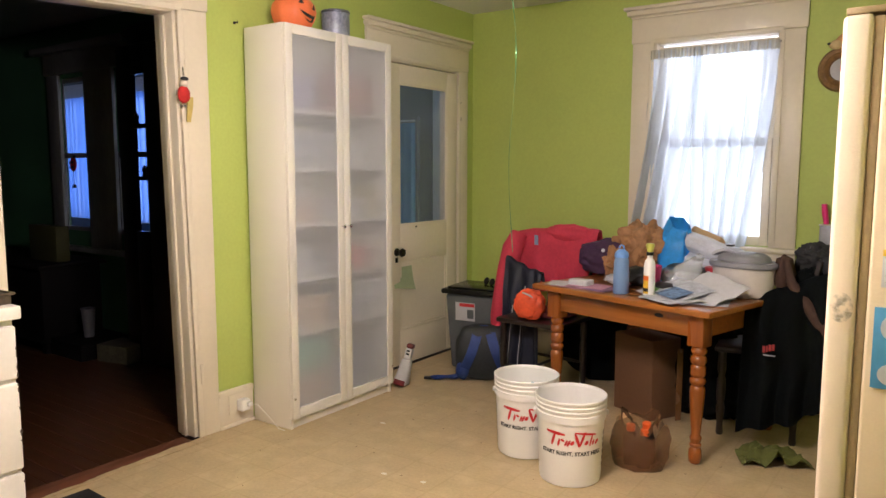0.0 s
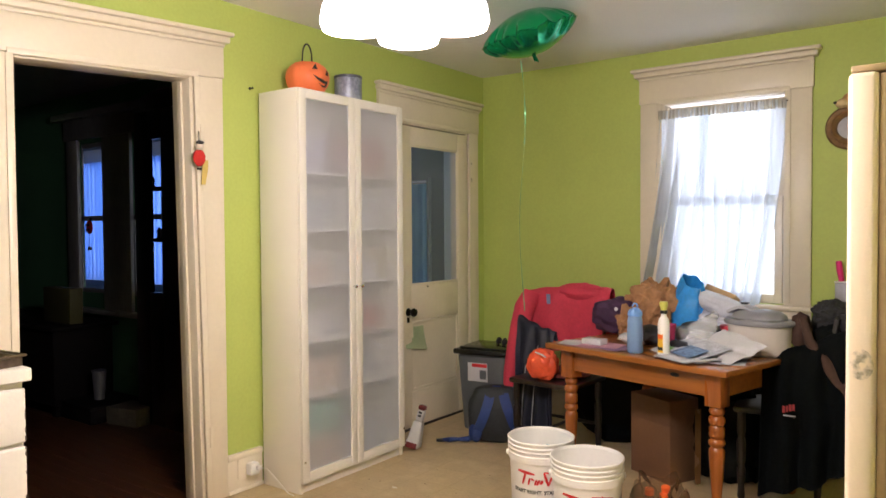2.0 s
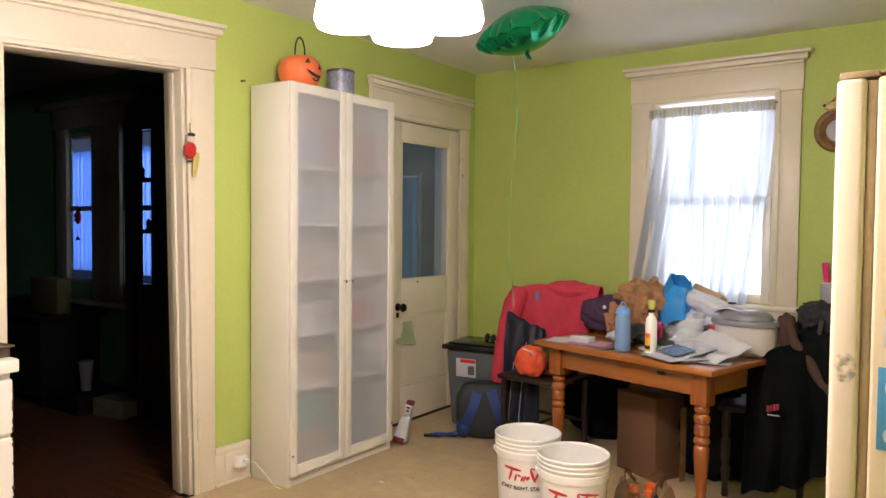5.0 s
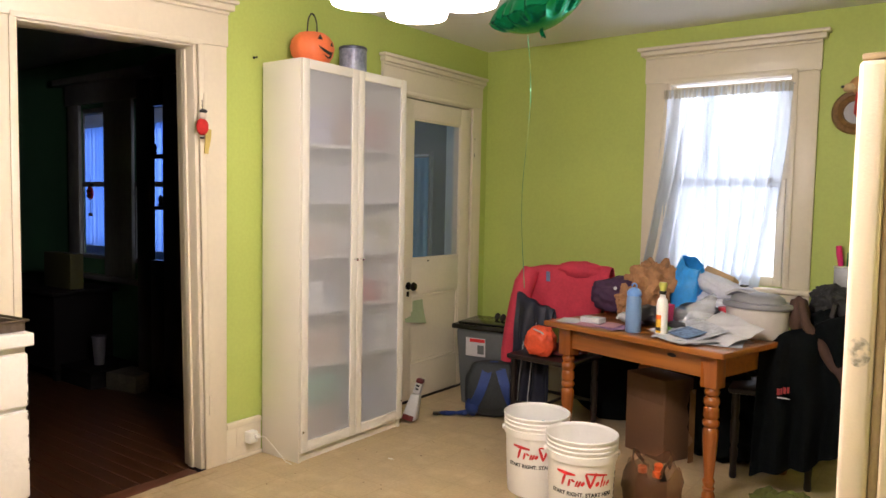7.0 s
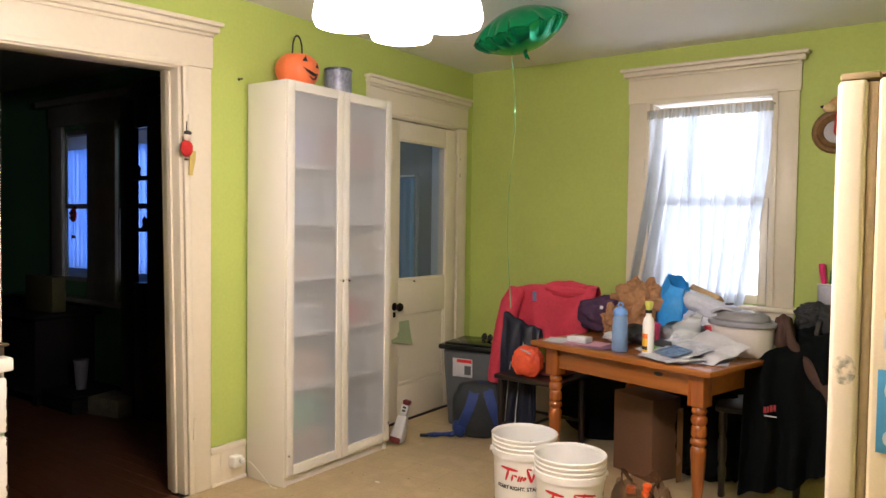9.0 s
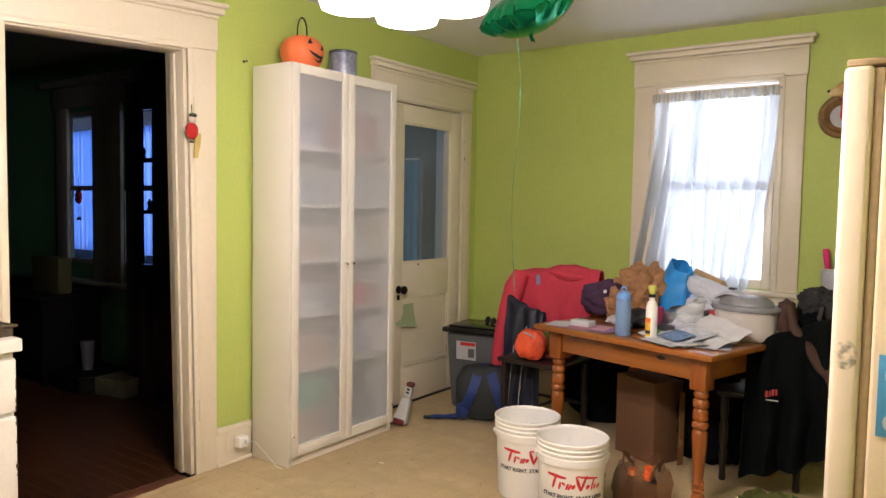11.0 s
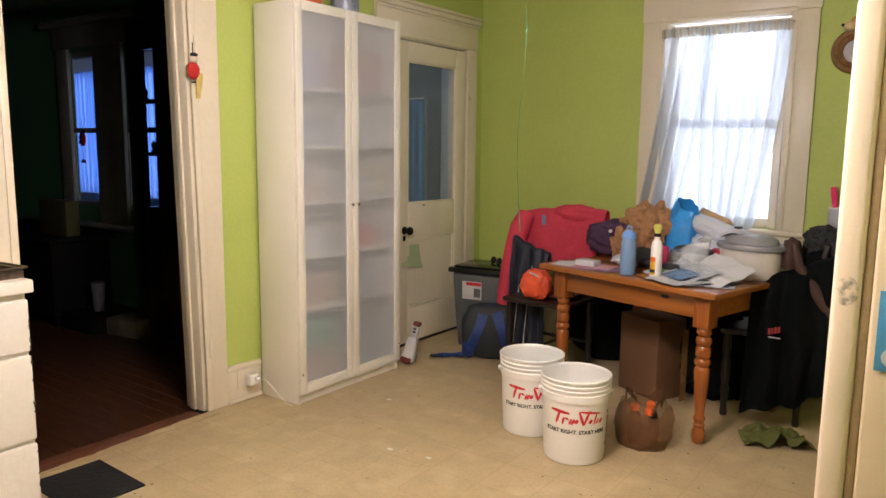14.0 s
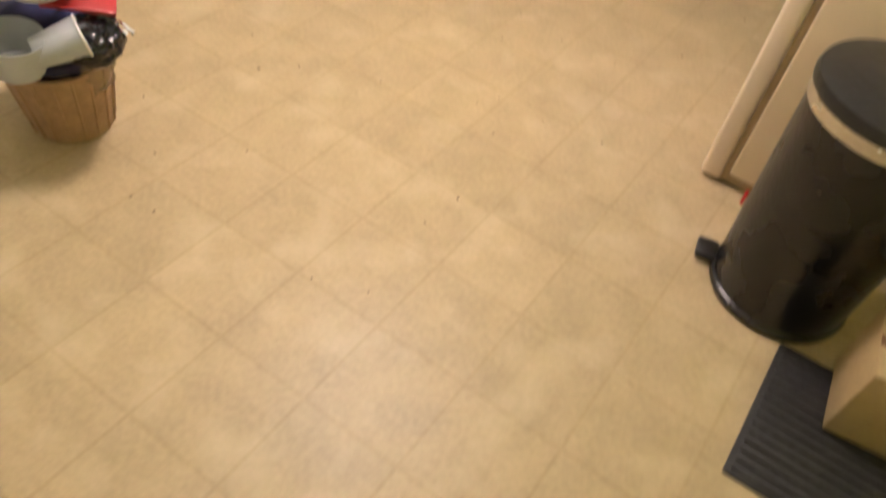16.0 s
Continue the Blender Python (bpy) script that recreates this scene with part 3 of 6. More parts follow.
for a in ((-8.15, -7.33, 9), (-7.2, -6.12, 11), (-5.97, -4.45, 14)):
    tagged(part("porch_curtain", sheet(drape(a[0], a[1], 2.80, 0.64, 2.26, a[2], a[0]), 70, 8), M_BLUECURT), "light blue cotton curtain over the porch window", "curtain", group="porch curtains")
tagged(part("backdrop_2", box(-10.5, -2.5, 4.6, 4.62, -1.5, 5.0), M_DAYB, smooth=False), "bluish daylight outside the porch window", "backdrop", kind="structure")
pc = thing("shower_curtain", pose(0, 2.72, 0), "blue cotton curtain on a rod in the porch", "curtain")
part("curtain_cloth", sheet(drape(-2.27, -0.98, 0.0, 0.15, 1.725, 15, 0.3), 90, 8), M_BLUECURT2, pc)
part("rod", tube([(-2.32, 0, 1.745), (-0.955, 0, 1.745)], 0.009), M_PORCHW, pc)
tagged(part("rod_post", box(-0.975, -0.95, 2.70, 2.74, -0.02, 1.775, 0.003), M_PORCH), "dark post carrying the curtain rod", "post")
# pale trim whose colour carries the blue of the daylight on it
tagged(part("trim_2", box(-0.90, -0.35, 2.86, 2.898, -0.02, 2.30, 0.004), M_PORCHW), "pale door trim in the porch, tinted for the bluish daylight", "trim", kind="structure")

# the glazed leaf that stands before the second window, and dim things on the dining floor
gd = thing("glazed_cabinet", pose(-1.79, 0.36, -0.012), "dark-stained tall glazed cabinet beside the dining room window", "cabinet")
for x0, x1 in ((0.085, 0.245), (0.404, 0.66)):
    part("stile", box(x0, x1, -0.02, 0.02, 0.0, 2.14, 0.003), M_DARKWOOD, gd)
for z0, z1 in ((0.0, 0.91), (1.252, 1.278), (1.596, 1.626), (1.95, 2.14)):
    part("rail", box(0.2452, 0.4038, -0.018, 0.018, z0, z1, 0.003), M_DARKWOOD, gd)
part("crest", lump((0.26, 0.03, 0.07), 3, 0.15, 3, 3, m=pose(0.40, 0, 2.14)), M_DARKWOOD, gd)
for k, (x, z) in enumerate(((0.27, 1.626), (0.385, 1.278), (0.34, 1.278))):
    part("figurine", lathe([(0.02, 0), (0.012, 0.02), (0.018, 0.05), (0.008, 0.07), (0, 0.08)], 12, m=pose(x, 0, z)), M_DARKWOOD, gd)
bb = thing("ladybug_chime", pose(-2.725, DY - 0.05, 1.265), "red and black ladybug wind chime hanging in the window", "wind chime")
part("body", lump((0.045, 0.015, 0.055), 3, 0.03, 2, 1, m=pose(0, 0, 0.03)), M_RED, bb)
for x, z in ((-0.02, 0.10), (0.02, 0.10), (-0.018, 0.06), (0.02, 0.065)):
    part("spot", lathe([(0.011, 0), (0.011, 0.006)], 12, m=pose(x, -0.012, z, 90, 0, 0)), M_INK, bb)
part("head", lump((0.02, 0.012, 0.014), 2, 0.02, 2, 1, m=pose(0.03, 0, 0.13)), M_INK, bb)
part("bell", lathe([(0.0, 0.03), (0.012, 0.025), (0.018, 0.0)], 14, m=pose(0, 0, -0.10)), M_INK, bb)
part("string", tube([(0, 0, 0.24), (0, 0, -0.07)], 0.002, 5), M_INK, bb)
# cup, carton and gift bag: the unlit room's dimness is put into their colours
M_DIMPALE = mat("pale_plastic_dimmed", (0.12, 0.12, 0.14), 0.5)
tagged(part("paper_cup", lathe([(0.0, 0), (0.034, 0), (0.049, 0.20), (0.052, 0.202), (0.052, 0.21), (0.0, 0.208)], 20, m=pose(-2.06, 0.25, 0.112)), M_DIMPALE), "white paper cup on a dark wooden step, coloured dark for the unlit room", "cup")
M_DIMBOX = mat("printed_carton_dimmed", (0.11, 0.10, 0.07), 0.6, vary=0.35, scale=14)
tagged(part("carton", box(-0.14, 0.14, -0.11, 0.11, 0, 0.12, 0.004, m=pose(-1.70, 0.30, -0.010, 0, 0, 12)), M_DIMBOX), "pale printed cardboard carton on the floorboards, coloured dark for the unlit room", "box")
M_DIMYEL = mat("yellow_paper_dimmed", (0.038, 0.035, 0.005), 0.8)
# wood coloured almost black, which stands in for the darkness of the dining room
M_DIMWOOD = mat("unlit_room_wood", (0.005, 0.004, 0.004), 0.75, vary=0.3, scale=5, spec=0.1)
tb = thing("sideboard", pose(-2.6, 0.25, -0.012), "dark wooden sideboard under the dining room window, near black for the unlit room", "sideboard")
part("body", box(-1.3, 0.34, -0.22, 0.22, 0.08, 0.62, 0.01), M_DIMWOOD, tb)
part("top", box(-1.34, 0.38, -0.25, 0.25, 0.6205, 0.65, 0.006), M_DIMWOOD, tb)
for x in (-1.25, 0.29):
    part("leg", box(x - 0.03, x + 0.03, -0.2, 0.2, 0, 0.08, 0.004), M_DIMWOOD, tb)
ch = thing("wooden_step", pose(-2.10, 0.27, -0.012), "low dark wooden bench step in the dining room, near black for the unlit room", "step")
part("step_body", box(-0.24, 0.24, -0.19, 0.19, 0.0, 0.100, 0.008), M_DIMWOOD, ch)
part("step_top", box(-0.25, 0.25, -0.2, 0.2, 0.1005, 0.123, 0.010), M_DIMWOOD, ch)
tagged(part("gift_bag", box(-0.20, 0.20, -0.05, 0.05, 0, 0.26, 0.006, m=pose(-2.50, 0.22, 0.639)), M_DIMYEL), "yellow paper gift bag on the sideboard, its colour dimmed for the unlit room", "bag")

# ---- crumbs and scraps on the vinyl ----
rk = random.Random(21)
bm = bmesh.new()
for k in range(90):
    x, y = rk.uniform(0.35, 2.6), rk.uniform(-1.9, 0.9)
    lump((rk.uniform(0.0015, 0.006), rk.uniform(0.0015, 0.005), rk.uniform(0.0006, 0.002)), 1, 0.3, 3, k, bm=bm, m=pose(x, y, 0.0002, 0, 0, rk.uniform(0, 180)))
tagged(part("floor_crumb", bm, mat("crumb", (0.16, 0.11, 0.07), 0.8, vary=0.5, scale=3)), "scattered crumbs and dirt specks on the vinyl", "crumbs", kind="stuff")
for x, y in ((1.03, -0.13), (1.22, -0.10), (0.62, 0.35)):
    tagged(part("paper_scrap", lump((0.014, 0.009, 0.001), 2, 0.4, 3, int(x * 9), m=pose(x, y, 0.0004)), mat("scrap_paper", (0.7, 0.68, 0.62), 0.8)), "tiny torn scrap of white paper on the floor", "scrap")

tagged(part("threshold_2", box(-0.132, 0.026, 1.130, 1.900, -0.02, 0.010, 0.003), M_DARKWOOD), "dark worn threshold under the back door", "threshold", kind="structure")
# ---- tall cabinet with frosted doors ----
cab = thing("tall_cabinet", pose(0.026, 0.002, 0.0), "tall white cabinet with two frosted-glass doors", "cabinet")
CD, CW, CH = 0.278, 0.796, 2.018
for y in (0.0, CW - 0.019):
    part("side_panel", box(0, CD, y, y + 0.019, 0, CH, 0.0015), M_CAB, cab)
part("top_panel", box(0, CD, 0.0192, CW - 0.0192, CH - 0.022, CH - 0.001, 0.0015), M_CAB, cab)
part("back_panel", box(0, 0.004, 0.0192, CW - 0.0192, 0.07, CH - 0.023), M_CAB, cab)
part("plinth", box(CD - 0.03, CD - 0.012, 0.0192, CW - 0.0192, 0.0, 0.062), M_CAB, cab)
SHELF = (0.063, 0.468, 0.745, 1.027, 1.308, 1.596)
for z in SHELF:
    part("shelf", box(0.0045, CD + 0.0005, 0.0195, CW - 0.0195, z, z + 0.018, 0.001), M_CAB, cab)
for k in range(2):
    y0 = 0.002 + k * 0.397
    dr = part("door", box(CD + 0.001, CD + 0.019, y0, y0 + 0.045, 0.055, CH - 0.002, 0.002), M_CAB, cab)
    part("door_stile", box(CD + 0.001, CD + 0.019, y0 + 0.350, y0 + 0.395, 0.055, CH - 0.002, 0.002), M_CAB, dr)
    part("door_rail", box(CD + 0.001, CD + 0.019, y0 + 0.0455, y0 + 0.3495, 0.055, 0.108, 0.002), M_CAB, dr)
    part("door_rail", box(CD + 0.001, CD + 0.019, y0 + 0.0455, y0 + 0.3495, CH - 0.050, CH - 0.002, 0.002), M_CAB, dr)
    gl = part("frosted_pane", box(CD + 0.008, CD + 0.012, y0 + 0.0456, y0 + 0.3494, 0.1085, CH - 0.0505), M_FROST, dr, "frosted glass pane", smooth=False)
    gl.visible_shadow = False
    part("handle", lathe([(0.004, 0), (0.004, 0.014), (0.009, 0.018), (0.009, 0.024), (0.0, 0.026)], 14, m=pose(CD + 0.019, y0 + (0.372 if k == 0 else 0.022), 1.015, 0, 90, 0)), M_CHROME, dr)
    part("bumper", lathe([(0.006, 0), (0.006, 0.004), (0, 0.005)], 10, m=pose(CD + 0.019, y0 + (0.012 if k == 0 else 0.385), 0.16, 0, 90, 0)), M_CHROME, dr)

# contents, blurred by the frosted glass
rc = random.Random(11)
M_BOXES = [mat(f"carton_{n}", c, 0.6, vary=0.1, scale=8) for n, c in (("rose", (0.55, 0.30, 0.26)), ("straw", (0.60, 0.52, 0.30)), ("white", (0.75, 0.73, 0.70)), ("green", (0.12, 0.42, 0.27)), ("grey", (0.40, 0.42, 0.46)), ("peach", (0.62, 0.44, 0.32)), ("red", (0.55, 0.05, 0.05)), ("lilac", (0.45, 0.42, 0.55)))]
STOCK = {0: ((0.05, 0.30, 0.16, 5), (0.42, 0.30, 0.20, 4)), 1: ((0.06, 0.30, 0.16, 5), (0.43, 0.25, 0.10, 4), (0.70, 0.06, 0.2, 2)), 2: ((0.06, 0.18, 0.14, 2), (0.28, 0.08, 0.1, 4), (0.58, 0.05, 0.12, 6), (0.66, 0.06, 0.10, 0)),
         3: ((0.06, 0.22, 0.1, 5), (0.44, 0.22, 0.12, 2), (0.67, 0.08, 0.17, 1)), 4: ((0.07, 0.24, 0.16, 4), (0.42, 0.28, 0.18, 2)), 5: ((0.08, 0.2, 0.20, 7), (0.44, 0.28, 0.22, 0))}
for k, row in STOCK.items():
    for y, w, h, c in row:
        tagged(part("storage_box", box(0.05, 0.19, y, y + w, SHELF[k] + 0.0185, SHELF[k] + 0.0185 + h, 0.006, m=pose(0.054, 0.0, 0)), M_BOXES[c]), "boxed goods blurred behind frosted glass on a shelf", "box")
tagged(part("green_tub", box(0.05, 0.20, 0.06, 0.34, 0.245, 0.405, 0.012, m=pose(0.054, 0, 0)), M_BOXES[3]), "green plastic tub behind the frosted glass", "tub")

# ---- on the cabinet ----
M_PUMPKIN = mat("orange_blow_mould", (0.85, 0.19, 0.06), 0.45, vary=0.05, bump=0.004)
pk = thing("pumpkin_pail", pose(0.18, 0.195, CH) @ Matrix.Diagonal((0.80, 0.80, 1.02, 1)), "orange plastic pumpkin pail with a black handle", "pail")
bm = bmesh.new()
prof = [(0.0, 0.0), (0.075, 0.0), (0.105, 0.015), (0.132, 0.05), (0.142, 0.085), (0.132, 0.12), (0.108, 0.145), (0.088, 0.155), (0.086, 0.158), (0.080, 0.155), (0.10, 0.12), (0.0, 0.02)]
lathe(prof, 64, bm=bm, caps=False)
for v in bm.verts:
    r, a = math.hypot(v.co.x, v.co.y), math.atan2(v.co.y, v.co.x)
    if r > 0.09:
        s = 1 - 0.035 * abs(math.sin(4.5 * a)) ** 0.5 + 0.03
        v.co.x, v.co.y = v.co.x * s, v.co.y * s
part("shell", bm, M_PUMPKIN, pk)
part("handle", tube([(0, -0.045 + 0.09 * t, 0.15 + 0.11 * math.sin(math.pi * min(max(t, 0), 1)) ** 0.35) for t in [i / 14 for i in range(15)]], 0.005), M_BLACKP, pk, "black plastic carrying strap")


def on_pumpkin(pts, mid):
    """A flat black shape wrapped on the pail's round front; pts are (angle, height) pairs."""
    bm = bmesh.new()
    vs = []
    for a, z in pts:
        k = 1 - ((z - 0.085) / 0.16) ** 2
        r = 0.105 + 0.042 * max(k, 0) + 0.0015
        an = radians(mid + a)
        vs.append(bm.verts.new((r * math.cos(an), r * math.sin(an), z)))
    bm.faces.new(vs)
    return bm


FACE = -5
for pts in (((-26, 0.112), (-12, 0.112), (-18, 0.140)), ((12, 0.090), (26, 0.090), (20, 0.118))):
    part("eye", on_pumpkin(pts, FACE), M_INK, pk)
ZIG = [(-24, 0.085), (-16, 0.066), (-12, 0.074), (-6, 0.054), (0, 0.066), (6, 0.046), (12, 0.060), (18, 0.045), (24, 0.062), (16, 0.030), (4, 0.026), (-10, 0.045)]
for a, b, c in zip(ZIG, ZIG[1:], ZIG[2:]):
    part("mouth_piece", on_pumpkin((a, b, c), FACE), M_INK, pk)
M_TIN = mat("grey_printed_tin", (0.28, 0.30, 0.40), 0.4, 0.2, vary=0.35, scale=18, tint=(0.55, 0.55, 0.60), stain=0.5)
tin = thing("storage_tin", pose(0.17, 0.51, CH) @ Matrix.Diagonal((0.84, 0.84, 1.0, 1)), "grey-blue marbled metal canister", "canister")
part("body", lathe([(0, 0), (0.088, 0), (0.090, 0.004), (0.090, 0.135), (0, 0.135)], 40), M_TIN, tin)
part("rim", lathe([(0.086, 0.1352), (0.093, 0.137), (0.094, 0.145), (0.090, 0.150), (0.084, 0.1352)], 40, caps=False), mat("tin_rim", (0.14, 0.15, 0.20), 0.35, 0.6), tin)

# ---- the lamp ----
M_SHADE = glow("lit_opal_glass", (1.0, 0.90, 0.79), 18.0)
M_BRASS = mat("brushed_nickel", (0.6, 0.57, 0.52), 0.3, 1.0)
ch = thing("ceiling_lamp", pose(LAMP[0], LAMP[1], CZ), "four-arm ceiling lamp with lit opal glass shades", "ceiling lamp")
part("canopy", lathe([(0, 0), (0.075, 0), (0.07, -0.02), (0.03, -0.035), (0, -0.035)], 32), M_BRASS, ch)
part("stem", tube([(0, 0, -0.034), (0, 0, -0.53)], 0.010, 12), M_BRASS, ch)
part("hub", lathe([(0, -0.49), (0.028, -0.50), (0.042, -0.53), (0.028, -0.565), (0.012, -0.585), (0, -0.587)], 24), M_BRASS, ch)
for k in range(4):
    a = radians(35 + 90 * k)
    c, s = math.cos(a), math.sin(a)
    part("arm", tube([(0.03 * c, 0.03 * s, -0.53), (0.07 * c, 0.07 * s, -0.505), (0.10 * c, 0.10 * s, -0.49), (0.117 * c, 0.117 * s, -0.502), (0.120 * c, 0.120 * s, -0.520)], 0.007, 8), M_BRASS, ch)
    sh = part("shade", lathe([(0.020, 0.0), (0.036, -0.012), (0.060, -0.036), (0.077, -0.075), (0.083, -0.110), (0.076, -0.128), (0.073, -0.110), (0.069, -0.075), (0.054, -0.038), (0.032, -0.016), (0.018, -0.004)], 28, caps=False, m=pose(0.122 * c, 0.122 * s, -0.518)), M_SHADE, ch, "lit opal glass bell shade")
    sh.visible_shadow = False

# ---- balloon ----
M_FOIL = mat("green_foil", (0.005, 0.33, 0.13), 0.17, 0.8, vary=0.05, scale=10, fine=30, bump=0.03)
bl = thing("foil_balloon", pose(1.172, 0.77, 2.298, 15, -13, 10), "green foil balloon resting against the ceiling", "balloon")
bm = bmesh.new()
N = 72
RB = 0.243
half = [(RB * i / 16, 0.112 * (1 - (i / 16) ** 2.1) ** 0.9) for i in range(17)]
prof = [(r, -z) for r, z in half] + [(r, z) for r, z in half[-2::-1]]
lathe(prof, N, bm=bm, caps=False)
for v in bm.verts:
    r, a = math.hypot(v.co.x, v.co.y), math.atan2(v.co.y, v.co.x)
    e = max(0.0, (r - 0.12) / 0.13)
    w = 0.014 * e * math.sin(18 * a + 2 * math.sin(3 * a)) + 0.006 * e * math.sin(41 * a)
    v.co.z += w * (1 if abs(v.co.z) < 0.06 else 0.3)
    v.co.x *= 1 - 0.3 * abs(w) * e
part("foil_body", bm, M_FOIL, bl)
part("seam", lathe([(0.240, -0.001), (0.251, 0.0), (0.240, 0.001)], 72, caps=False), M_FOIL, bl)
part("tail", sheet(lambda u, v: Vector((-0.02 + 0.02 * u + 0.012 * v, -0.02 * v, -0.10 - 0.045 * v + 0.006 * math.sin(6 * u))), 6, 8, 0.001), M_FOIL, bl)
M_RIBBON = mat("green_curling_ribbon", (0.12, 0.42, 0.22), 0.2, 0.3, vary=0.3, scale=20)


def ribbon(u, v):
    z = 2.165 - 1.28 * v
    tw = 9 * v + 2 * math.sin(5 * v)
    return Vector((1.135 - 0.045 * v + 0.018 * math.sin(6.5 * v) + 0.0045 * (u - 0.5) * math.cos(tw), 0.75 + 0.008 * math.sin(9 * v) + 0.0045 * (u - 0.5) * math.sin(tw) + 0.10 * v, z))


tagged(part("balloon_ribbon", sheet(ribbon, 2, 110, 0.0006), M_RIBBON), "thin green ribbon hanging from the balloon", "ribbon")

# ---- table ----
TB = pose(1.19, 0.93, 0, 0, 0, -15.0)
TL, TD = 1.00, 0.84
tab = thing("dining_table", TB, "orange pine table with turned legs", "table")
for k in range(7):
    part("plank", box(0.0, TL, k * TD / 7 + 0.0006, (k + 1) * TD / 7 - 0.0006, 0.690, 0.7155, 0.003), M_PINE, tab)
part("edge_band", box(-0.012, TL + 0.012, -0.012, -0.0002, 0.6895, 0.7158, 0.006), M_PINE, tab)
part("edge_band", box(-0.012, TL + 0.012, TD + 0.0002, TD + 0.012, 0.6895, 0.7158, 0.006), M_PINE, tab)
part("edge_band", box(TL + 0.0002, TL + 0.012, 0, TD, 0.6895, 0.7158, 0.004), M_PINE, tab)
part("edge_band", box(-0.012, -0.0002, 0, TD, 0.6895, 0.7158, 0.004), M_PINE, tab)
part("apron", box(0.125, TL - 0.125, 0.062, 0.084, 0.580, 0.6898, 0.002), M_PINE, tab)
part("apron", box(0.125, TL - 0.125, TD - 0.084, TD - 0.062, 0.580, 0.6898, 0.002), M_PINE, tab)
part("apron", box(0.062, 0.084, 0.125, TD - 0.125, 0.580, 0.6898, 0.002), M_PINE, tab)
part("apron", box(TL - 0.084, TL - 0.062, 0.125, TD - 0.125, 0.580, 0.6898, 0.002), M_PINE, tab)
LEG = [(0, 0), (0.018, 0), (0.027, 0.010), (0.030, 0.035), (0.028, 0.062), (0.021, 0.076), (0.026, 0.082), (0.0265, 0.090), (0.021, 0.096), (0.024, 0.105), (0.0275, 0.12), (0.020, 0.136), (0.0225, 0.16), (0.030, 0.26), (0.0345, 0.335), (0.033, 0.352), (0.025, 0.362), (0.0345, 0.372), (0.036, 0.382), (0.034, 0.392), (0.026, 0.400),
       (0.033, 0.408), (0.0345, 0.418), (0.033, 0.426), (0.0335, 0.432), (0.0335, 0.445), (0.027, 0.456), (0.034, 0.466), (0.036, 0.478), (0.033, 0.492), (0.024, 0.500), (0.031, 0.508), (0.034, 0.518), (0.031, 0.530), (0.025, 0.540)]
lm = mesh_of("leg_turning", lathe(LEG, 28), M_PINEV)
for x, y in ((0.085, 0.085), (TL - 0.085, 0.085), (0.085, TD - 0.085), (TL - 0.085, TD - 0.085)):
    lg = part("leg", box(x - 0.0385, x + 0.0385, y - 0.0385, y + 0.0385, 0.541, 0.6895, 0.004), M_PINEV, tab)
    t = new("leg_turning", lm)
    t.parent, t.location = lg, (x, y, 0.001)
part("apron_knot", lathe([(0.016, 0), (0.016, 0.0015)], 14, m=pose(0.72, 0.0615, 0.652, 90, 0, 0) @ Matrix.Diagonal((1.5, 0.6, 1, 1))), M_DARKWOOD, tab, "dark knot in the apron")


def on_table(u, v, z=0.7165, turn=0.0):
    """A pose on the tabletop, u along its front edge, v away from it."""
    return TB @ pose(u, v, z, 0, 0, turn)


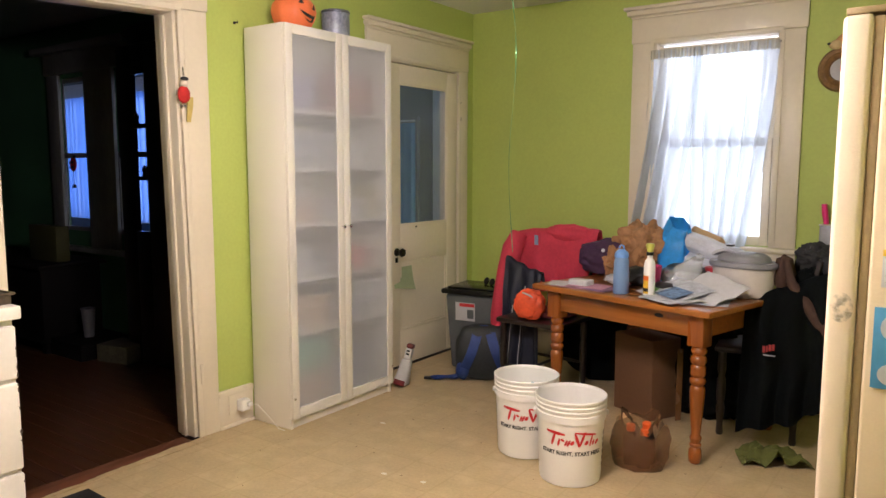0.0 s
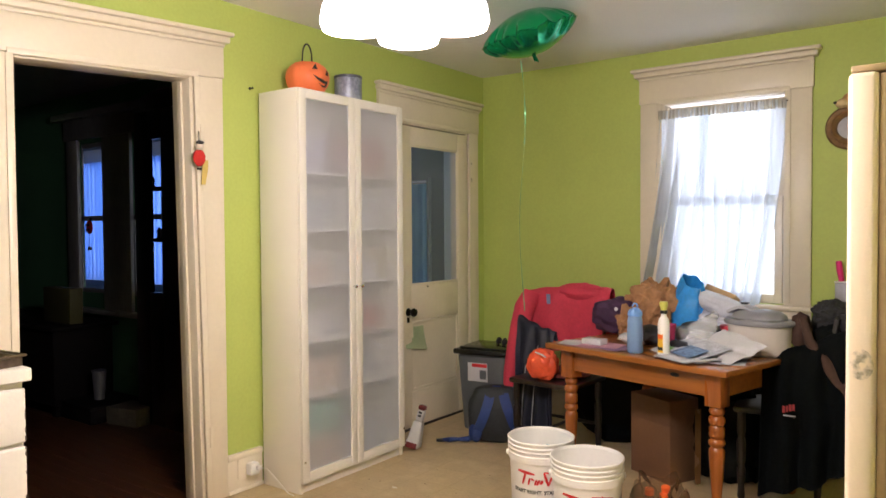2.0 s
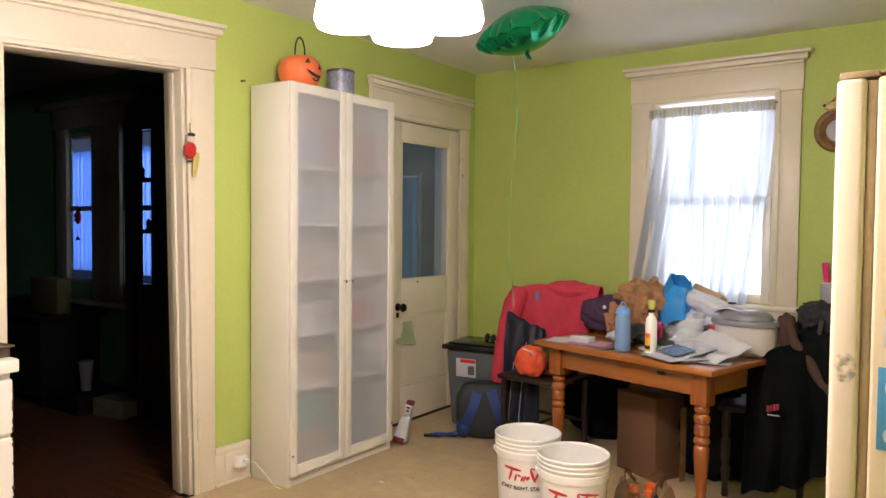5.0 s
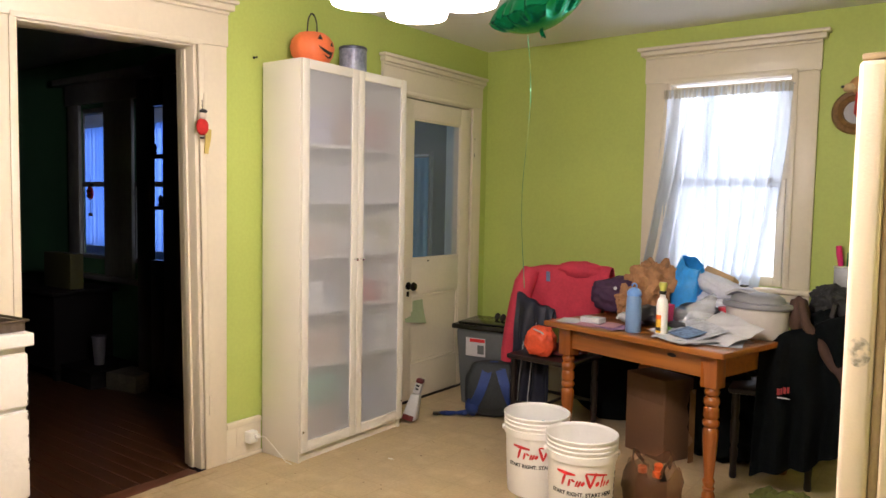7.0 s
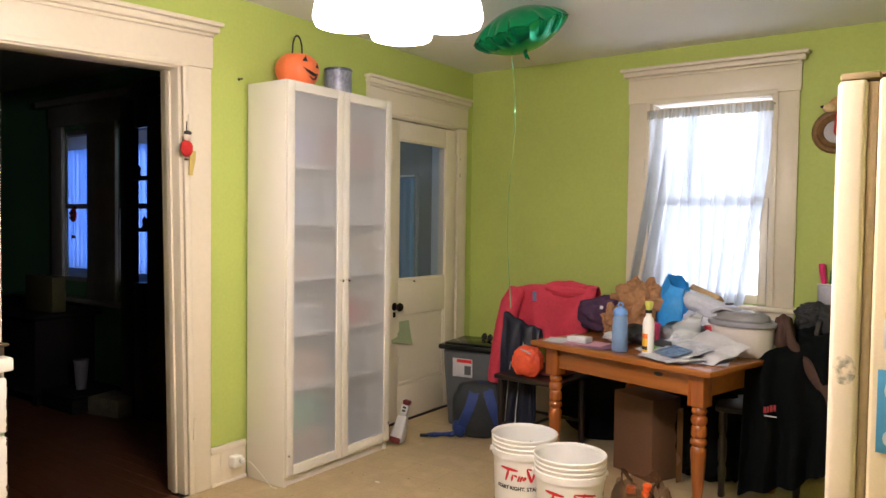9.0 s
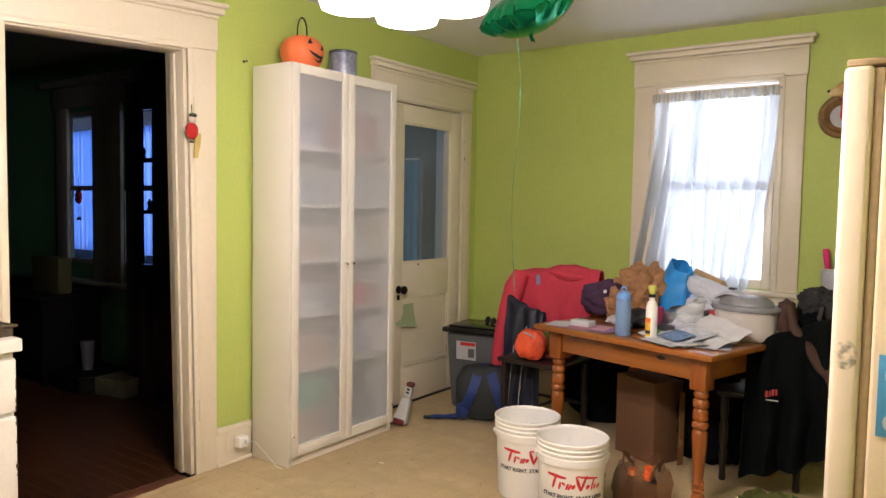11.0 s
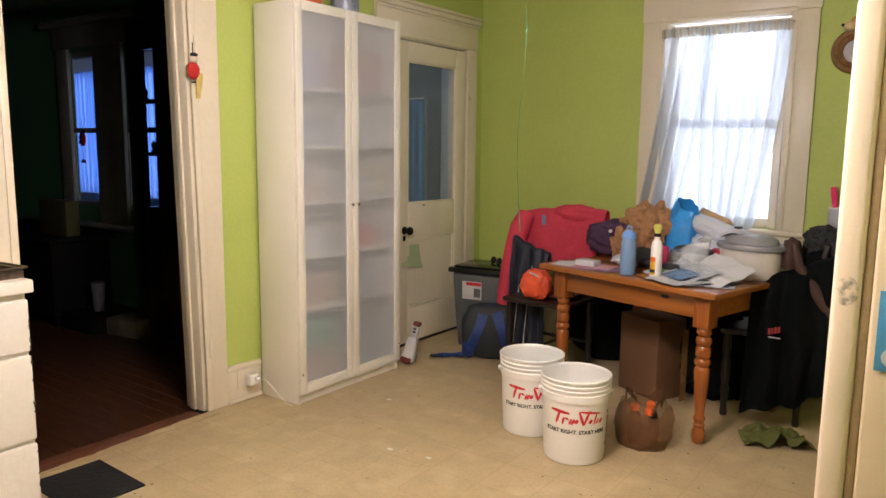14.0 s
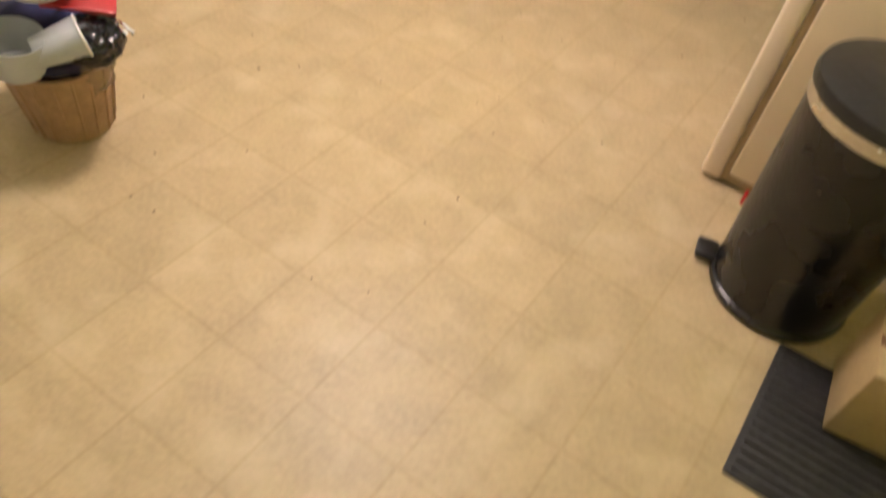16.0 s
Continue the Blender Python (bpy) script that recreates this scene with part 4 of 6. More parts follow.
# ---- buckets ----
def bucket(m, label, turn):
    b = thing("plastic_bucket", m @ pose(0, 0, 0, 0, 0, turn), label, "bucket", "white pails in front of the table")
    pr = [(0, 0.004), (0.118, 0.004), (0.122, 0.0), (0.128, 0.004), (0.131, 0.02), (0.142, 0.272), (0.1425, 0.275), (0.1495, 0.277), (0.150, 0.306), (0.1445, 0.309), (0.1445, 0.318), (0.1510, 0.320), (0.1515, 0.326), (0.1455, 0.329), (0.1455, 0.337), (0.1515, 0.339), (0.1520, 0.345), (0.1465, 0.348),
          (0.1465, 0.357), (0.1530, 0.360), (0.1535, 0.367), (0.1500, 0.370), (0.1475, 0.367), (0.1465, 0.350), (0.1385, 0.25), (0.128, 0.012), (0, 0.010)]
    part("shell", lathe(pr, 56, caps=False), M_BUCKET, b)
    # the bail handle hangs down behind
    pts = []
    for i in range(17):
        a = math.pi * i / 16
        pts.append((0.154 * math.cos(a), 0.150 * math.sin(a) * 0.97 + 0.012, 0.292 - 0.11 * math.sin(a)))
    part("bail_handle", tube(pts, 0.0022, 6), M_STEEL, b, "thin wire handle")
    for s in (-1, 1):
        part("handle_ear", lathe([(0.012, 0), (0.012, 0.008), (0.006, 0.010), (0, 0.010)], 14, m=pose(s * 0.149, 0, 0.292, 0, 90 * s, 0)), M_BUCKET, b)
    # printed words on the front, which is at local -y
    base = pose(0, 0, 0, 90, 0, 0)
    words("START RIGHT. START HERE.", 0.0225, M_INK, pose(0, 0, 0.150) @ base, name="lettering", parent=b, bend=0.1375, space=1.0, heavy=0.0007)

    def stroke(a0, z0, a1, z1, wide):
        """One plain red brush stroke of the printed mark, on the drum."""
        def fn(u, v):
            a, z = a0 + (a1 - a0) * u, z0 + (z1 - z0) * u
            w = wide * (0.55 + 0.45 * math.sin(math.pi * u)) * (v - 0.5)
            d = Vector((radians(a1 - a0) * 0.139, z1 - z0)).normalized()
            a, z = radians(a) - d.y * w / 0.139, z + d.x * w
            r = 0.1312 + 0.011 * (z - 0.02) / 0.252 + 0.001
            return Vector((r * math.sin(a), -r * math.cos(a), z))
        return sheet(fn, 10, 2)

    for a0, z0, a1, z1, w in ((-47, 0.240, -13, 0.232, 0.014), (-37, 0.182, -30, 0.236, 0.012), (-25, 0.182, -22, 0.214, 0.010), (-20, 0.212, -14, 0.204, 0.010), (-13, 0.184, -9, 0.210, 0.009), (-9, 0.184, -4, 0.210, 0.010), (-3, 0.190, 2, 0.207, 0.014), (4, 0.240, 12, 0.182, 0.013), (12, 0.182, 22, 0.246, 0.011), (4, 0.243, 44, 0.230, 0.010), (22, 0.190, 27, 0.206, 0.015), (31, 0.184, 36, 0.232, 0.009), (36, 0.186, 40, 0.208, 0.010), (43, 0.188, 49, 0.206, 0.014)):
        part("red_print", stroke(a0, z0, a1, z1, w), M_RED, b)
    # warning panel round the side
    def side(u, v):
        a = radians(74 + 9 * u)
        return Vector((0.1375 * math.sin(a), -0.1375 * math.cos(a), 0.06 + 0.175 * v))
    for k in range(6):
        def bars(u, v, k=k):
            a, z = radians(70 + 8 * u), 0.07 + k * 0.028 + 0.018 * v
            r = 0.1312 + (0.142 - 0.131) * (z - 0.02) / 0.252 + 0.0009
            return Vector((r * math.sin(a), -r * math.cos(a), z))
        part("warning_print", sheet(bars, 4, 1), M_INK, b)
    return b


bk = bucket(pose(1.695, 0.324, 0.0), "white plastic pail with red and black printing", 29)
bk2 = bucket(pose(1.396, 0.474, 0.0), "white plastic pail with papers inside, behind another pail", 30)
M_TEAL = mat("teal_package", (0.10, 0.36, 0.42), 0.4, vary=0.15, scale=30)
tagged(part("snack_wrapper", box(-0.055, 0.055, -0.006, 0.006, -0.07, 0.07, 0.004, m=pose(1.441, 0.554, 0.275, 52, 8, 20)), M_TEAL), "teal paper wrapper standing inside a pail", "wrapper")

# ---- clutter on the table ----
M_BLUEB = clear("frosted_blue_bottle", (0.20, 0.34, 0.58), 0.35, 0.86)
M_BLUECAP = mat("blue_bottle_cap", (0.16, 0.34, 0.72), 0.4)
wb = thing("water_bottle", on_table(0.475, 0.10) @ Matrix.Diagonal((1, 1, 0.92, 1)), "frosted blue plastic water bottle with a loop cap", "bottle")
part("body", lathe([(0, 0), (0.034, 0), (0.038, 0.006), (0.038, 0.12), (0.0355, 0.14), (0.036, 0.165), (0.033, 0.185), (0.030, 0.192), (0, 0.192)], 28), M_BLUEB, wb)
part("cap", lathe([(0.0, 0.193), (0.034, 0.193), (0.035, 0.198), (0.034, 0.213), (0.026, 0.226), (0.012, 0.236), (0, 0.238)], 28), M_BLUECAP, wb)
part("loop", tube([(0.014 * math.cos(a), 0, 0.240 + 0.018 * math.sin(a)) for a in [math.pi * i / 10 for i in range(11)]], 0.004, 8), M_BLUECAP, wb)
M_YEL = mat("yellow_label", (0.70, 0.42, 0.02), 0.45, vary=0.1)
M_YCAP = mat("yellow_green_cap", (0.55, 0.55, 0.10), 0.4)
M_ORANGE = mat("orange_plastic", (0.75, 0.13, 0.02), 0.4)
gb = thing("glue_bottle", on_table(0.625, 0.115, turn=12), "tall white bottle with a yellow label and cap", "bottle")
part("body", lathe([(0, 0), (0.024, 0), (0.027, 0.005), (0.027, 0.15), (0.022, 0.175), (0.013, 0.186), (0.013, 0.20), (0, 0.20)], 24), M_BUCKET, gb)
def wrap(r, a0, a1, z0, z1):
    return sheet(lambda u, v: Vector((r * math.cos(radians(a0 + (a1 - a0) * u)), r * math.sin(radians(a0 + (a1 - a0) * u)), z0 + (z1 - z0) * v)), 10, 1)


part("label", wrap(0.0273, 170, 285, 0.02, 0.105), M_YEL, gb)
part("label_mark", wrap(0.0276, 172, 283, 0.083, 0.103), M_ORANGE, gb)
part("label_print", wrap(0.0277, 200, 283, 0.030, 0.046), M_INK, gb)
part("collar", lathe([(0.0, 0.2002), (0.017, 0.2002), (0.017, 0.216), (0, 0.216)], 20), M_BLACKP, gb)
part("nozzle", lathe([(0.0, 0.2162), (0.013, 0.2162), (0.020, 0.245), (0.017, 0.256), (0.0, 0.258)], 16), M_YCAP, gb)
M_PINKC = clear("pink_tumbler", (0.85, 0.08, 0.28), 0.2, 0.75)
pt = thing("pink_tumbler", on_table(0.54, 0.27), "clear pink plastic tumbler with a straw", "cup")
part("cup", lathe([(0, 0.003), (0.028, 0.0), (0.030, 0.004), (0.042, 0.13), (0.040, 0.13), (0.028, 0.006), (0, 0.006)], 24, caps=False), M_PINKC, pt)
part("straw", tube([(0.0, 0, 0.01), (-0.02, 0.01, 0.225)], 0.004, 8), M_PINKC, pt)
M_CLEAR = clear("clear_plastic", (0.85, 0.88, 0.90), 0.08, 0.28)
ln = thing("food_container", on_table(0.585, 0.40, turn=20), "clear plastic domed food container", "container")
part("tray", lathe([(0, 0), (0.085, 0), (0.100, 0.025), (0.104, 0.025)], 28), M_BLACKP, ln)
part("dome", lathe([(0.104, 0.0255), (0.098, 0.08), (0.080, 0.105), (0.0, 0.112)], 28, caps=False), M_CLEAR, ln)
fu = thing("plastic_funnel", on_table(0.69, 0.36, turn=0), "clear plastic funnel-shaped lid lying on its side", "lid")
part("cone", lathe([(0.075, 0.0), (0.070, 0.012), (0.022, 0.11), (0.018, 0.13), (0.016, 0.13), (0.020, 0.108), (0.068, 0.010)], 28, caps=False, m=pose(-0.02, 0, 0.085, 0, 35, 0)), M_CLEAR, fu)
part("knob", lump((0.03, 0.03, 0.012), 2, 0.03, 2, 1, m=pose(0.02, 0.02, 0.16)), M_BLACKP, fu)
jr = thing("plastic_jar", on_table(0.735, 0.50, turn=-20), "white jar with a red screw lid and dark print", "jar")
part("body", lathe([(0, 0), (0.044, 0), (0.046, 0.006), (0.046, 0.085), (0.040, 0.095), (0, 0.095)], 28), M_BUCKET, jr)
part("lid", lathe([(0, 0.0952), (0.044, 0.0952), (0.045, 0.10), (0.044, 0.122), (0, 0.124)], 28), mat("red_lid", (0.62, 0.05, 0.07), 0.4), jr, "red screw lid")
for k, (a, w) in enumerate(((-58, 5), (-46, 5), (-36, 4), (-75, 4))):
    def bar(u, v, a=a, w=w):
        an = radians(a + w * u)
        return Vector((0.0466 * math.cos(an), 0.0466 * math.sin(an), 0.035 + 0.035 * v))
    part("print_bar", sheet(bar, 3, 1), M_INK, jr)

# slow cooker
M_COOK = mat("white_cooker_enamel", (0.62, 0.58, 0.54), 0.35, vary=0.03)
M_COOKLID = mat("grey_lid_plastic", (0.22, 0.22, 0.24), 0.4, vary=0.06)
M_COOKLID2 = mat("pale_grey_lid_plastic", (0.42, 0.42, 0.46), 0.4, vary=0.06)
OV = Matrix.Diagonal((1.0, 0.78, 1.0, 1.0))
ck = thing("portable_cooler", on_table(0.875, 0.52, turn=4) @ Matrix.Diagonal((0.86, 0.86, 0.92, 1)), "white oval roaster with a grey domed lid", "roaster")
part("body", lathe([(0, 0), (0.150, 0), (0.162, 0.012), (0.172, 0.145), (0.172, 0.150), (0, 0.150)], 48, m=OV), M_COOK, ck)
part("rim", lathe([(0.168, 0.1505), (0.188, 0.153), (0.192, 0.166), (0.186, 0.180), (0.0, 0.182)], 48, m=OV), M_COOKLID, ck)
part("dome", lathe([(0.150, 0.1822), (0.140, 0.205), (0.110, 0.222), (0.0, 0.230)], 48, m=OV), M_COOKLID, ck)
part("handle", sheet(lambda u, v: Vector((-0.165 + 0.17 * u + 0.02 * math.sin(3 * v), -0.055 + 0.11 * v, 0.196 + 0.048 * math.sin(math.pi * (0.12 + 0.80 * u)))), 16, 6, 0.014), M_COOKLID2, ck, "pale grey lid handle")
part("latch", box(-0.098, -0.062, -0.02, 0.02, 0.2505, 0.262, 0.004), M_BLACKP, ck)

# papers
M_PAPER = mat("white_paper", (0.52, 0.52, 0.54), 0.7, vary=0.06)
M_NEWS = mat("newsprint", (0.45, 0.47, 0.52), 0.8, vary=0.3, scale=22, fine=140, tint=(0.14, 0.18, 0.26), stain=0.45)
M_PHOTO = mat("blue_photo_print", (0.10, 0.17, 0.30), 0.6, vary=0.6, scale=30)
M_MAUVEP = mat("mauve_paper", (0.50, 0.26, 0.34), 0.7)
M_PLUM = mat("plum_paper", (0.25, 0.14, 0.26), 0.7)


def leafy(name, label, m, w, d, mt, curl=0.01, seed=0, cat="paper"):
    return tagged(part(name, sheet(lambda u, v: Vector((w * (u - 0.5), d * (v - 0.5), 0.0008 + curl * (abs(wob(u * 1.7, v * 1.7, 0, 1, seed)) * 1.2 + 1.6 * max(0, u - 0.7) ** 2 * (seed % 2) + max(0, v - 0.75) ** 2 * 2))), 14, 14, 0.0012), mt, m=m), label, cat)


rp = random.Random(5)
for k in range(7):
    leafy("paper_sheet", "loose white printed sheet on the table", on_table(0.74 + rp.uniform(-0.08, 0.12), 0.15 + rp.uniform(-0.02, 0.12), 0.7166 + 0.0022 * k, rp.uniform(-35, 30)), 0.216, 0.279, (M_PAPER, M_NEWS, M_PAPER, M_PAPER, M_NEWS, M_PAPER, M_PAPER)[k], 0.006 + 0.001 * k, k, "paper")
nw = leafy("newspaper", "folded newspaper with a blue photograph", on_table(0.715, 0.19, 0.748, -24) @ pose(0, 0, 0, 14, 3, 0), 0.30, 0.24, M_NEWS, 0.012, 3, "newspaper")
part("photo", sheet(lambda u, v: Vector((-0.03 + 0.15 * u, -0.085 + 0.11 * v, 0.012 + 0.004 * u)), 6, 4, 0.0008), M_PHOTO, nw)
leafy("newspaper_fold", "folded newspaper flap standing up", on_table(0.70, 0.36, 0.752, -10) @ pose(0, 0, 0, 38, 0, 0), 0.28, 0.16, M_NEWS, 0.02, 5, "newspaper")
leafy("envelope", "large white envelope leaning on the papers", on_table(0.855, 0.27, 0.765, -22) @ pose(0, 0, 0, 24, 8, 0), 0.30, 0.20, M_PAPER, 0.02, 7, "envelope")
for k, (u, v, t, mt, w, d) in enumerate(((0.20, 0.11, 12, M_MAUVEP, 0.24, 0.17), (0.30, 0.13, -8, M_PLUM, 0.24, 0.16), (0.13, 0.10, 25, M_PAPER, 0.2, 0.15), (0.26, 0.12, 15, M_MAUVEP, 0.2, 0.14))):
    leafy("paper_sheet", "thin mauve and white papers stacked flat", on_table(u, v, 0.7166 + 0.002 * k, t), w, d, mt, 0.004, k)
cb = tagged(part("small_box", box(-0.055, 0.055, -0.035, 0.035, 0, 0.028, 0.002, m=on_table(0.215, 0.115, 0.7255, 8)), M_PAPER), "small white cardboard box", "box")
sa = thing("mail_packet", on_table(0.33, 0.30, 0.722, 15), "crumpled white packet with a green print", "packet")
part("packet", lump((0.085, 0.06, 0.028), 3, 0.25, 2.6, 2), M_PAPER, sa)
part("green_patch", lump((0.030, 0.022, 0.008), 2, 0.1, 2, 4, m=pose(0.0, -0.025, 0.044, 25, 0, 0)), mat("leaf_green_print", (0.22, 0.55, 0.06), 0.5), sa)
M_DARKITEM = mat("dark_clutter", (0.02, 0.02, 0.025), 0.5, vary=0.3)
for k, (u, v, a, b, c) in enumerate(((0.40, 0.36, 0.10, 0.09, 0.05), (0.62, 0.24, 0.06, 0.05, 0.03), (0.68, 0.52, 0.13, 0.10, 0.055), (0.85, 0.36, 0.06, 0.05, 0.03), (0.54, 0.52, 0.1, 0.1, 0.06))):
    tagged(part("dark_pouch", lump((a, b, c), 3, 0.2, 2.5, k + 9, m=on_table(u, v)), M_DARKITEM), "dark crumpled cloth pouch among the papers", "pouch")
gr = tagged(part("green_wrapper", lump((0.05, 0.04, 0.02), 3, 0.3, 3, 21, m=on_table(0.60, 0.20)), mat("green_wrapper", (0.18, 0.45, 0.06), 0.4)), "crumpled bright green wrapper", "wrapper")

# bags heaped at the back of the table
M_KRAFT = mat("kraft_paper", (0.33, 0.165, 0.07), 0.75, vary=0.18, scale=9, bump=0.03)
M_BLUEBAG = mat("blue_plastic_bag", (0.03, 0.28, 0.72), 0.35, vary=0.15, scale=8)
M_WHITEBAG = mat("white_plastic_bag", (0.58, 0.60, 0.68), 0.45, vary=0.08)


def crumple(name, label, m, size, mt, seed, amount=0.3, freq=2.6, cat="bag"):
    bm = lump(size, 5, amount, freq, seed, crease=0.045)
    return part(name, bm, mt, m=m, smooth=True), label, cat


for args in (("paper_bag", "crumpled brown paper bag on the table", on_table(0.235, 0.62, turn=10), (0.155, 0.11, 0.150), M_KRAFT, 2, 0.36, 2.1),
             ("paper_bag", "crumpled brown paper bag on the table", on_table(0.165, 0.47, turn=40), (0.06, 0.06, 0.085), M_KRAFT, 5, 0.4, 2.3),
             ("white_bag", "crumpled white plastic bag", on_table(0.08, 0.72), (0.085, 0.07, 0.125), M_WHITEBAG, 6, 0.3, 2.4)):
    ob, label, cat = crumple(*args)
    tagged(ob, label, cat)
bg = thing("blue_bag", on_table(0.385, 0.655, turn=-12), "slumped bright blue plastic bag with dark print", "bag")
part("bag_film", sheet(lambda u, v: Vector(((0.105 + 0.02 * math.sin(5 * u * math.pi)) * (1 - 0.45 * v ** 2) * math.cos(2 * math.pi * u) + 0.055 * v ** 2 + 0.010 * wob(3 * u, 3 * v, 0, 2.2, 4), (0.080 * (1 - 0.5 * v ** 2)) * math.sin(2 * math.pi * u) + 0.012 * wob(4 * u, 2 * v, 1, 2.2, 5), 0.315 * v ** 0.8 - 0.035 * v * math.cos(2 * math.pi * u + 0.6) + 0.012 * wob(5 * u, 4 * v, 2, 2.0, 6) * v)), 48, 16, 0.002), M_BLUEBAG, bg)
for k in range(3):
    part("print_bar", box(-0.050 + 0.024 * k, -0.034 + 0.024 * k, -0.079, -0.076, 0.165, 0.185, 0.001, m=pose(0, 0, 0, -8, 14, 0)), M_INK, bg)
rl = thing("wrapped_roll", on_table(0.585, 0.66, 0.865, -8) @ pose(0, 0, 0, 0, 14, 0), "long white plastic-wrapped roll lying on the heap", "roll")
part("roll", lump((0.20, 0.055, 0.05), 4, 0.10, 2.2, 8, power=0.8, crease=0.06), M_WHITEBAG, rl)
tagged(part("cereal_box", box(-0.10, 0.10, -0.025, 0.025, 0, 0.05, 0.003, m=on_table(0.55, 0.76, 0.945, -14) @ pose(0, 0, 0, 55, 14, 0)), mat("tan_carton", (0.50, 0.33, 0.17), 0.6)), "tan cardboard box lying on the heap", "box")
tagged(part("cloth_heap", lump((0.20, 0.11, 0.085), 5, 0.2, 2.2, 31, crease=0.05, m=on_table(0.60, 0.70)), M_WHITEBAG), "white bundle of plastic bags under the roll", "bundle")
# ---- chairs and clothes ----
def chair(m, label):
    c = thing("dining_chair", m, label, "chair", "dark chairs at the table")
    part("seat", box(-0.21, 0.21, -0.20, 0.20, 0.425, 0.455, 0.012), M_DARKWOOD, c)
    prof = [(0, 0), (0.014, 0), (0.018, 0.01), (0.015, 0.06), (0.021, 0.14), (0.014, 0.16), (0.020, 0.18), (0.022, 0.28), (0.014, 0.30), (0.021, 0.33), (0.018, 0.424), (0, 0.424)]
    for x in (-0.175, 0.175):
        for y in (-0.165, 0.165):
            part("leg", lathe(prof, 14, m=pose(x, y, 0)), M_DARKWOOD, c)
    for y in (-0.165, 0.165):
        part("stretcher", tube([(-0.165, y, 0.17), (0, y, 0.17), (0.165, y, 0.17)], [0.008, 0.013, 0.008], 10), M_DARKWOOD, c)
    part("stretcher", tube([(0, -0.158, 0.17), (0, 0.158, 0.17)], 0.009, 10), M_DARKWOOD, c)
    for x in (-0.18, 0.18):
        part("back_post", tube([(x, 0.185, 0.445), (x * 1.04, 0.215, 0.68), (x * 1.08, 0.245, 0.90)], [0.016, 0.014, 0.011], 12), M_DARKWOOD, c)
    for k in range(3):
        x = -0.09 + 0.09 * k
        part("spindle", tube([(x, 0.188, 0.45), (x, 0.215, 0.68), (x, 0.240, 0.86)], [0.007, 0.010, 0.006], 8), M_DARKWOOD, c)
    part("top_rail", sheet(lambda u, v: Vector((-0.215 + 0.43 * u, 0.237 + 0.012 * v - 0.02 * (2 * u - 1) ** 2, 0.835 + 0.085 * v * (1 - 0.25 * (2 * u - 1) ** 2))), 16, 4, 0.018), M_DARKWOOD, c)
    return c


chair(pose(1.036, 1.334, 0, 0, 0, -4), "dark-stained turned wooden chair buried under jackets")
chair(pose(2.226, 1.415, 0, 0, 0, -82), "dark-stained turned wooden chair pushed in under hanging coats")


def garment(p0, p1, front, back, seed, flare=1.1, depth=0.05, folds=5, amp=0.018, sag=0.03):
    """Cloth thrown over a bar from p0 to p1: hangs 'front' and 'back' metres down on its two sides."""
    p0, p1 = Vector(p0), Vector(p1)
    along = p1 - p0
    out = Vector((along.y, -along.x, 0)).normalized()
    total = front + back

    def fn(u, v):
        s = v * total - back
        hang = abs(s)
        side = 1 if s > 0 else -1
        r = depth * (1 - math.exp(-hang / 0.05))
        k = (hang / max(front, back))
        wide = 0.5 + (u - 0.5) * (1 + (flare - 1) * k)
        f = amp * (0.3 + 1.4 * k) * math.sin(folds * 2 * math.pi * u + seed + 2.0 * wob(u, k, 0, 2, seed)) + 0.02 * wob(u * 3, v * 3, 0, 1.4, seed)
        top = -sag * math.sin(math.pi * u) - 0.02 * (2 * u - 1) ** 4 + 0.012 * wob(u * 5, 0, 0, 1, seed)
        p = p0 + along * wide + out * (side * r + f) + Vector((0, 0, top - hang + 0.03 * (1 - math.exp(-hang / 0.02)) + 0.05 * k * wob(u * 4, 1, 0, 1, seed)))
        p.z = max(p.z, 0.012)
        return p

    return sheet(fn, 44, 44, 0.006)


M_PINK = mat("coral_fleece", (0.50, 0.035, 0.065), 0.85, vary=0.12, scale=9, bump=0.03)
M_NAVY = mat("navy_nylon", (0.008, 0.011, 0.025), 0.55, vary=0.2, scale=9, bump=0.03)
M_PURPLE = mat("dark_plum_fleece", (0.055, 0.022, 0.060), 0.85, vary=0.15, scale=9, bump=0.03)
M_DENIM = mat("pale_denim", (0.16, 0.20, 0.32), 0.8, vary=0.2, scale=12, bump=0.03)
# the coat's cloth; also blackens the lumps that fill the shade under the table
M_FOREST = mat("black_green_canvas_and_shade", (0.0018, 0.0030, 0.003), 0.95, vary=0.3, scale=8, bump=0.03, spec=0.12)
M_CHAR = mat("charcoal_fleece", (0.018, 0.018, 0.019), 0.85, vary=0.2, scale=8, bump=0.03)
M_BROWN = mat("brown_corduroy", (0.055, 0.026, 0.016), 0.85, vary=0.2, scale=12, bump=0.03)
M_PIPE = mat("white_piping", (0.5, 0.5, 0.52), 0.6)
M_ORBAG = mat("orange_nylon", (0.78, 0.10, 0.03), 0.5, vary=0.12, bump=0.03)

jk = thing("pink_jacket", pose(0.016, 0.002, 0), "coral pink fleece jacket hung over the chair back", "jacket")
part("jacket_body", garment((0.70, 1.535, 0.94), (1.24, 1.60, 0.965), 0.42, 0.40, 1.0, 1.02, 0.075, 2.6, 0.012, 0.0), M_PINK, jk)
part("sleeve", tube([(0.755, 1.50, 0.915), (0.735, 1.45, 0.83), (0.715, 1.42, 0.70), (0.69, 1.40, 0.55), (0.668, 1.39, 0.42), (0.66, 1.39, 0.35)], [0.055, 0.066, 0.062, 0.054, 0.046, 0.040], 14), M_PINK, jk)
